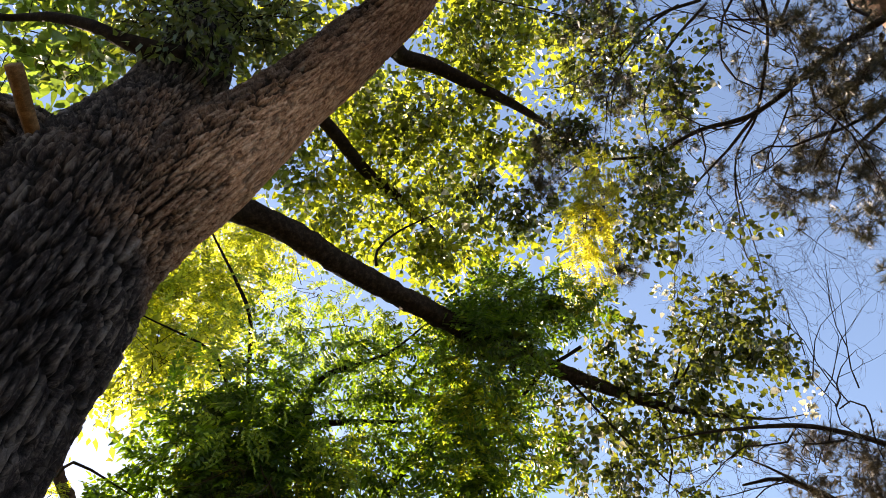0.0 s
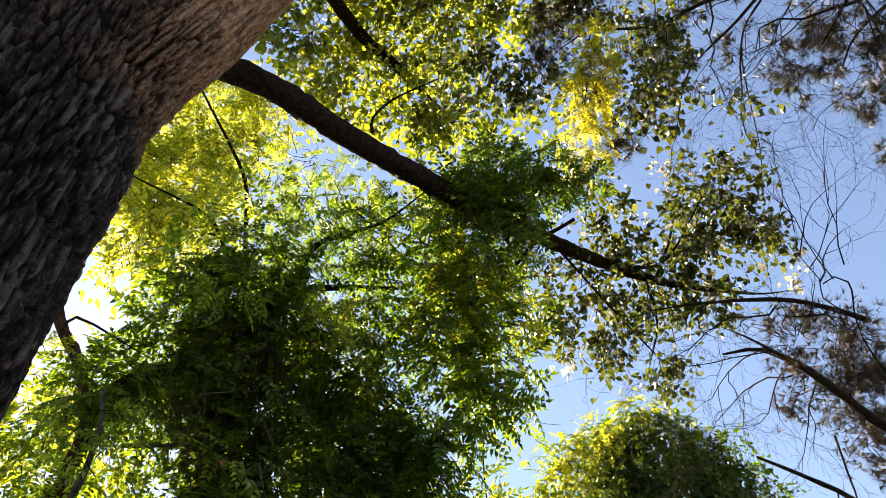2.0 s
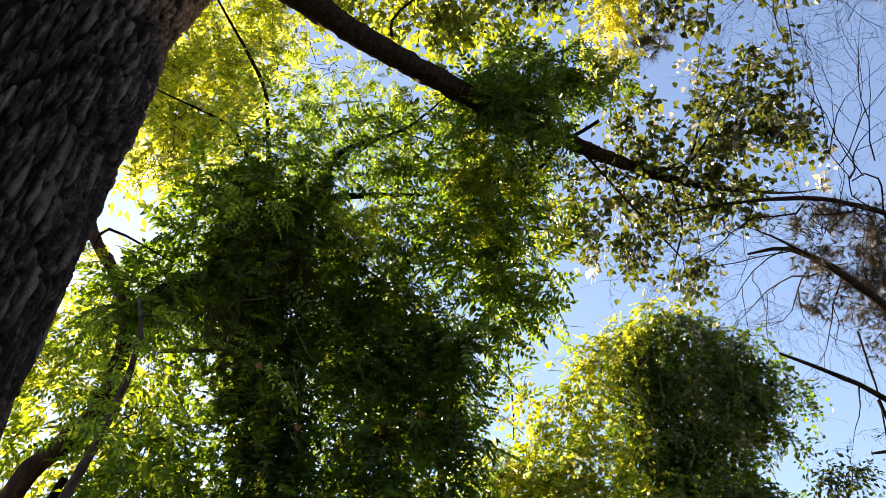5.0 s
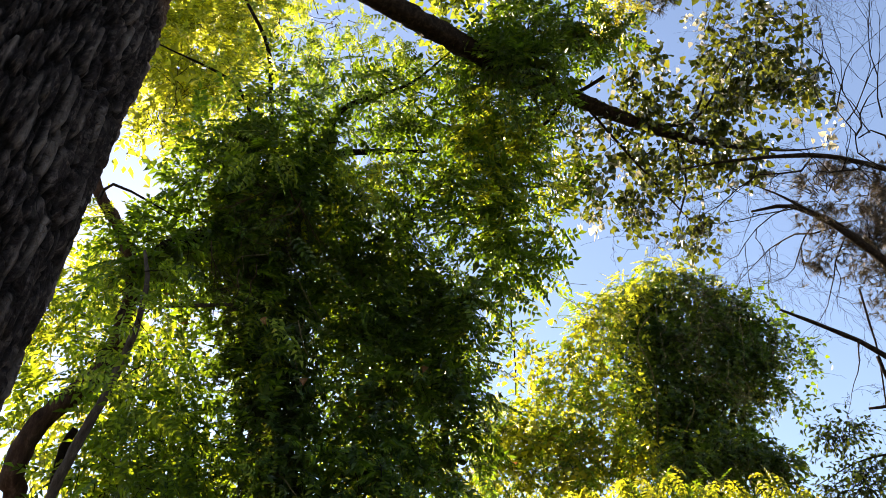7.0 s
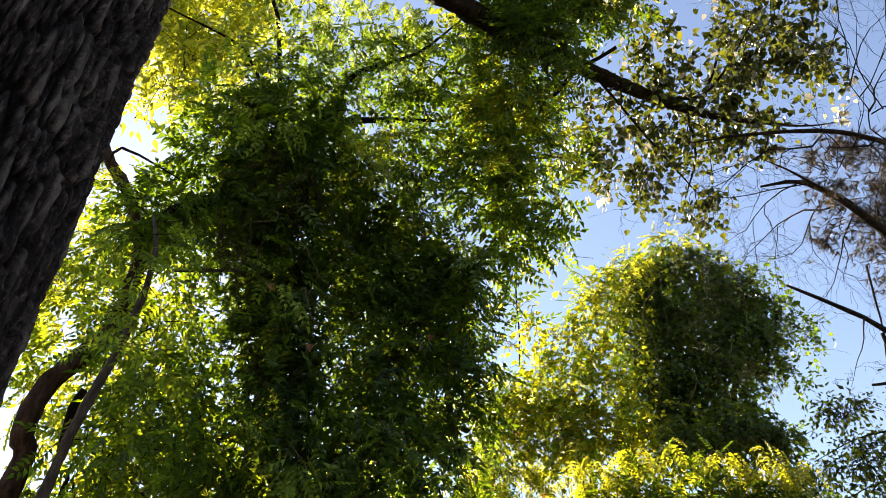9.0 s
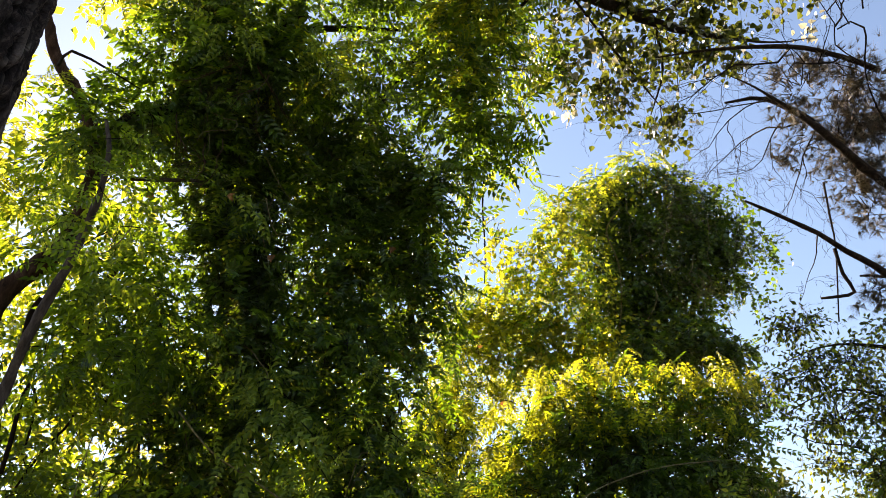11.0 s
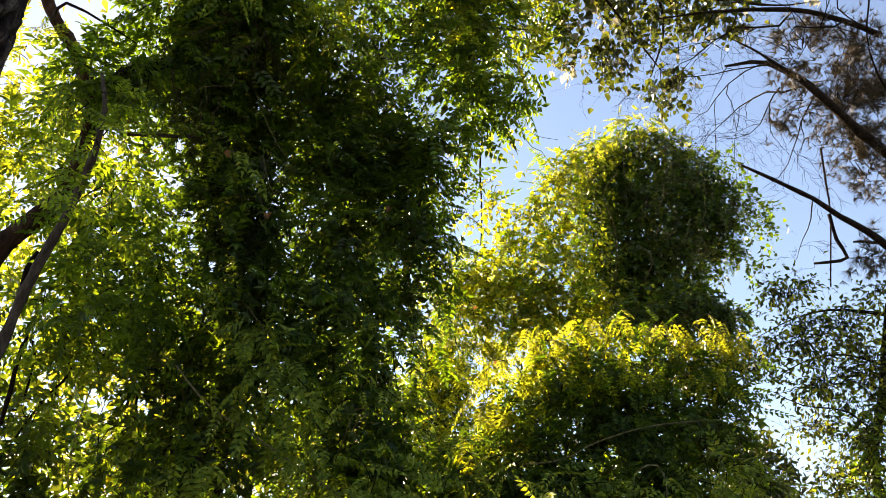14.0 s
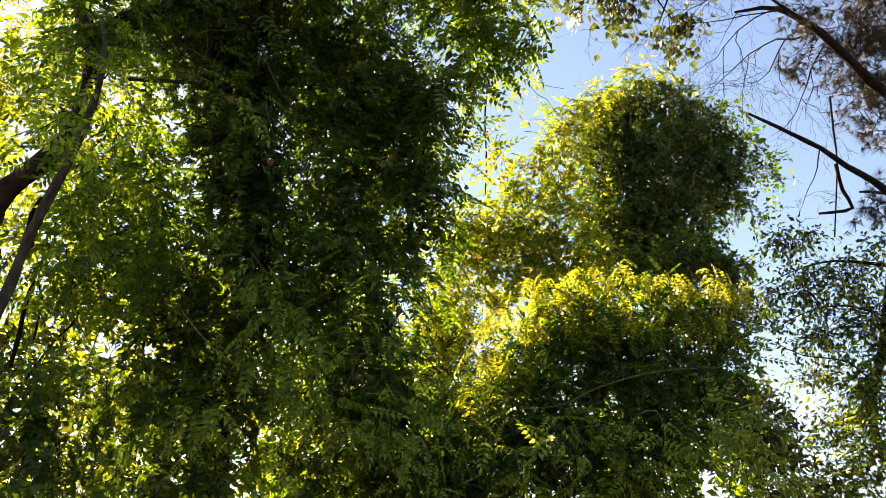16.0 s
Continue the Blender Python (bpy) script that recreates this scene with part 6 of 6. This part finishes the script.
for k, (owner, start, length, side) in enumerate((
        (clad, (-1.40, 3.82, 5.21), 0.9, -0.2), (clad, (-1.45, 3.91, 4.93), 0.8, 0.1), (clad, (-1.29, 3.92, 5.14), 1.0, 0.2), (clad, (-1.12, 4.27, 4.61), 0.9, 0.0), (clad, (-1.53, 3.78, 5.34), 0.7, -0.3),
        (clad, (-1.09, 4.08, 4.27), 1.0, 0.1), (clad, (-0.79, 4.35, 4.16), 0.8, -0.2), (clad, (-1.17, 4.22, 3.38), 0.7, 0.4), (clad, (-0.58, 4.61, 3.98), 0.8, 0.1), (clad, (-1.53, 4.20, 3.14), 0.8, 0.5),
        (tower, (2.13, 7.23, 6.55), 1.0, -0.1), (tower, (2.60, 7.20, 6.36), 0.8, 0.1), (tower, (2.85, 7.39, 5.89), 0.7, 0.2), (tower, (2.35, 7.46, 6.08), 0.9, -0.2), (tower, (3.03, 7.20, 6.36), 0.7, 0.0),
        (thicket, (1.39, 4.63, 3.13), 0.6, -0.4), (thicket, (1.72, 4.63, 3.14), 0.7, -0.7), (thicket, (1.14, 4.67, 2.91), 0.7, -0.8), (thicket, (1.53, 4.68, 2.85), 0.6, 0.3),
        (poplar, (0.65, 4.08, 5.42), 0.5, 0.1), (poplar, (0.56, 4.55, 5.05), 0.5, 0.9), (leaning, (-1.71, 3.71, 3.81), 0.7, -0.1), (clad, (-1.75, 4.11, 2.82), 0.8, 0.1), (clad, (-0.21, 4.71, 2.80), 0.6, 0.3))):
    limb("dry_vine", wander(start, length, side, 100 + k), owner, DRY_VINE, 5, 0.0, 0.05)
# long runners strung across the thicket
for pts in ([(-1.33, 3.97, 2.82, 0.005), (-1.13, 4.00, 2.62, 0.005), (-0.84, 4.04, 2.45, 0.005), (-0.46, 4.05, 2.22, 0.005), (-0.14, 4.11, 2.03, 0.004)],
            [(0.56, 4.39, 2.45, 0.004), (0.78, 4.36, 2.48, 0.004), (0.99, 4.38, 2.59, 0.004), (1.32, 4.37, 2.69, 0.004), (1.79, 4.39, 2.75, 0.003)],
            [(1.15, 4.41, 2.29, 0.005), (1.19, 4.37, 2.43, 0.005), (1.30, 4.35, 2.46, 0.005), (1.34, 4.36, 2.35, 0.004), (1.33, 4.38, 2.19, 0.004)],
            [(-0.44, 4.37, 2.53, 0.005), (-0.38, 4.34, 2.65, 0.005), (-0.32, 4.34, 2.69, 0.004), (-0.39, 4.32, 2.72, 0.004), (-0.47, 4.37, 2.49, 0.004)]):
    limb("runner", pts, thicket, DRY_VINE, 5, 0.0, 0.05)
for pts in ([(2.04, 7.20, 6.38, 0.007), (1.90, 7.36, 6.18, 0.007), (2.04, 7.54, 5.84, 0.007), (2.04, 7.64, 5.35, 0.006), (1.98, 7.87, 4.88, 0.005)],
            [(2.08, 7.78, 5.02, 0.006), (2.32, 7.63, 5.21, 0.006), (2.41, 7.48, 5.44, 0.006), (2.29, 7.56, 5.65, 0.004)],
            [(1.02, 6.01, 6.47, 0.006), (0.90, 6.13, 6.35, 0.006), (0.78, 6.30, 6.38, 0.005), (1.05, 6.69, 6.48, 0.003), (1.37, 7.11, 6.74, 0.003)]):
    limb("dry_vine", pts, tower, DRY_VINE, 5, 0.0, 0.05)


def dead_leaf(owner, at, size, seed):
    r = np.random.default_rng(seed)
    v, f = scatter("poplar", np.array([at]), r.standard_normal((1, 3)) + np.array([[0, 0, -1.0]]), r.standard_normal((1, 3)) + np.array([[0, -1.2, 0]]), np.array([size]))
    part("dead_leaf", make_mesh("dead_leaf", v, f, DEAD_LEAF, False), owner, "withered orange-brown leaf")


for k, (owner, at) in enumerate(((clad, (-1.80, 3.72, 4.23)), (clad, (-1.35, 3.82, 4.35)), (clad, (-1.01, 4.13, 3.88)), (clad, (-0.28, 4.36, 4.09)), (clad, (-1.70, 3.84, 4.12)), (tower, (0.39, 6.71, 4.43)), (thicket, (0.89, 4.78, 3.05)), (thicket, (0.47, 4.97, 3.27)), (clad, (-0.27, 4.66, 3.52)), (clad, (-0.68, 4.47, 3.82)), (clad, (-1.57, 4.17, 2.91)), (leaning, (-1.28, 3.95, 4.21)))):
    dead_leaf(owner, at, 0.055, 300 + k)

# ---- trees further off ----
shrub = thing("evergreen_shrub", (3.4, 8.6, 0.0), "dark green shrub with dry twigs behind the thicket", "shrub")
foliage(shrub, [((3.23, 7.72, 3.10), (0.5, 0.5, 0.5), 1900), ((3.43, 7.73, 2.57), (0.55, 0.5, 0.5), 1900), ((3.16, 7.87, 3.48), (0.3, 0.3, 0.3), 700)],
        "ovate", 0.085, LEAF_EDGE, "dense small dark green leaves", per=20, spread=0.10, name="foliage")
bare_twigs(shrub, [((x, 7.25, z), (dx, -0.3, 0.6), 0.55, 0.005) for x, z, dx in ((3.15, 3.2, -0.2), (3.35, 3.1, 0.3), (3.5, 2.9, 0.5), (3.3, 2.8, 0.0), (3.6, 2.6, 0.6))], DRY_VINE, "pale dry twigs standing out of the shrub", depth=2, gravity=0.2)
FAR_BACK = (((-8.5, 12.0, 0.0), [((-8.6, 12.0, 3.6), 1.6, 800), ((-7.4, 12.4, 2.2), 1.5, 800), ((-9.6, 11.6, 2.2), 1.5, 600)]),
       ((-5.2, 12.5, 0.0), [((-5.0, 12.4, 4.0), 1.5, 1000), ((-4.0, 12.6, 2.6), 1.5, 900), ((-6.2, 12.2, 2.4), 1.5, 900)]),
       ((-2.2, 12.0, 0.0), [((-2.4, 12.0, 4.2), 1.4, 1000), ((-1.2, 12.2, 3.0), 1.4, 900), ((-2.8, 11.8, 2.0), 1.4, 800)]),
       ((0.4, 11.5, 0.0), [((0.2, 11.4, 2.8), 1.4, 1000), ((0.5, 11.4, 4.2), 0.9, 460), ((-0.5, 11.6, 4.4), 0.9, 400)]),
       ((-2.9, 8.3, 0.0), [((-3.3, 8.3, 3.2), 0.8, 700), ((-2.4, 8.4, 3.6), 0.8, 700), ((-3.0, 8.4, 4.6), 0.7, 420)]))
FAR_FRONT = (
       ((-1.0, 8.3, 0.0), [((-1.5, 8.4, 3.2), 0.8, 700), ((-0.5, 8.3, 3.2), 0.8, 700), ((-1.0, 8.4, 4.4), 0.7, 420)]),
       ((-6.4, 9.0, 0.0), [((-6.6, 9.0, 2.4), 1.2, 700), ((-5.4, 9.2, 2.6), 1.1, 700), ((-6.0, 9.0, 3.6), 0.9, 420)]),
       ((-3.6, 9.2, 0.0), [((-3.8, 9.2, 3.4), 1.0, 600), ((-2.8, 9.4, 4.4), 0.9, 520), ((-3.4, 9.2, 2.2), 1.0, 520)]),
       ((-1.2, 9.0, 0.0), [((-1.4, 9.0, 4.6), 0.9, 600), ((-0.6, 9.2, 3.6), 0.9, 600), ((-1.6, 9.0, 3.0), 0.9, 520), ((-0.2, 9.2, 2.4), 0.9, 460)]),
       ((3.2, 11.5, 0.0), [((3.0, 11.4, 2.2), 1.3, 800), ((4.4, 11.6, 1.8), 1.2, 600)]))
for base, blobs in FAR_BACK + FAR_FRONT:
    far = thing("background_tree", base, "sunlit leafy tree standing further back", "tree", "trees in the background")
    top = max(b[0][2] for b in blobs)
    limb("trunk", [(base[0], base[1], -0.2, 0.16), (base[0] + 0.1, base[1], top * 0.5, 0.12), (base[0] - 0.1, base[1] + 0.1, top, 0.05)], far, BARK_DARK, 10)
    foliage(far, blobs, "ovate", 0.11, LEAF_FAR, "sunlit yellow-green leaves", per=36, spread=0.17)
# unseen trees added at the sides and behind, to cut the sky's fill light
SKY_BLOCKERS = (((-5.5, -2.5, 0.0), 0), ((-3.0, -6.0, 0.0), 1), ((1.0, -7.0, 0.0), 2), ((5.0, -5.5, 0.0), 1), ((7.5, -1.5, 0.0), 0), ((9.0, 3.5, 0.0), 2), ((-8.0, 2.5, 0.0), 1))
for base, turn in SKY_BLOCKERS:
    blocker = thing("background_tree", base, "unseen leafy tree added to block light from the sky", "tree", "trees in the background")
    limb("trunk", [(base[0], base[1], -0.2, 0.2), (base[0] + 0.1, base[1], 2.5, 0.16), (base[0] - 0.1, base[1] + 0.1, 4.8, 0.06)], blocker, BARK_DARK, 10)
    foliage(blocker, [((base[0] + 0.3 * turn, base[1], 2.0), (2.1, 2.1, 1.2), 600), ((base[0], base[1] - 0.4, 3.3), (2.2, 2.2, 1.2), 600), ((base[0] - 0.2 * turn, base[1], 4.6), (1.6, 1.6, 1.0), 400)],
            "ovate", 0.24, LEAF_CREEPER, "dark green leaves", per=14, spread=0.3)
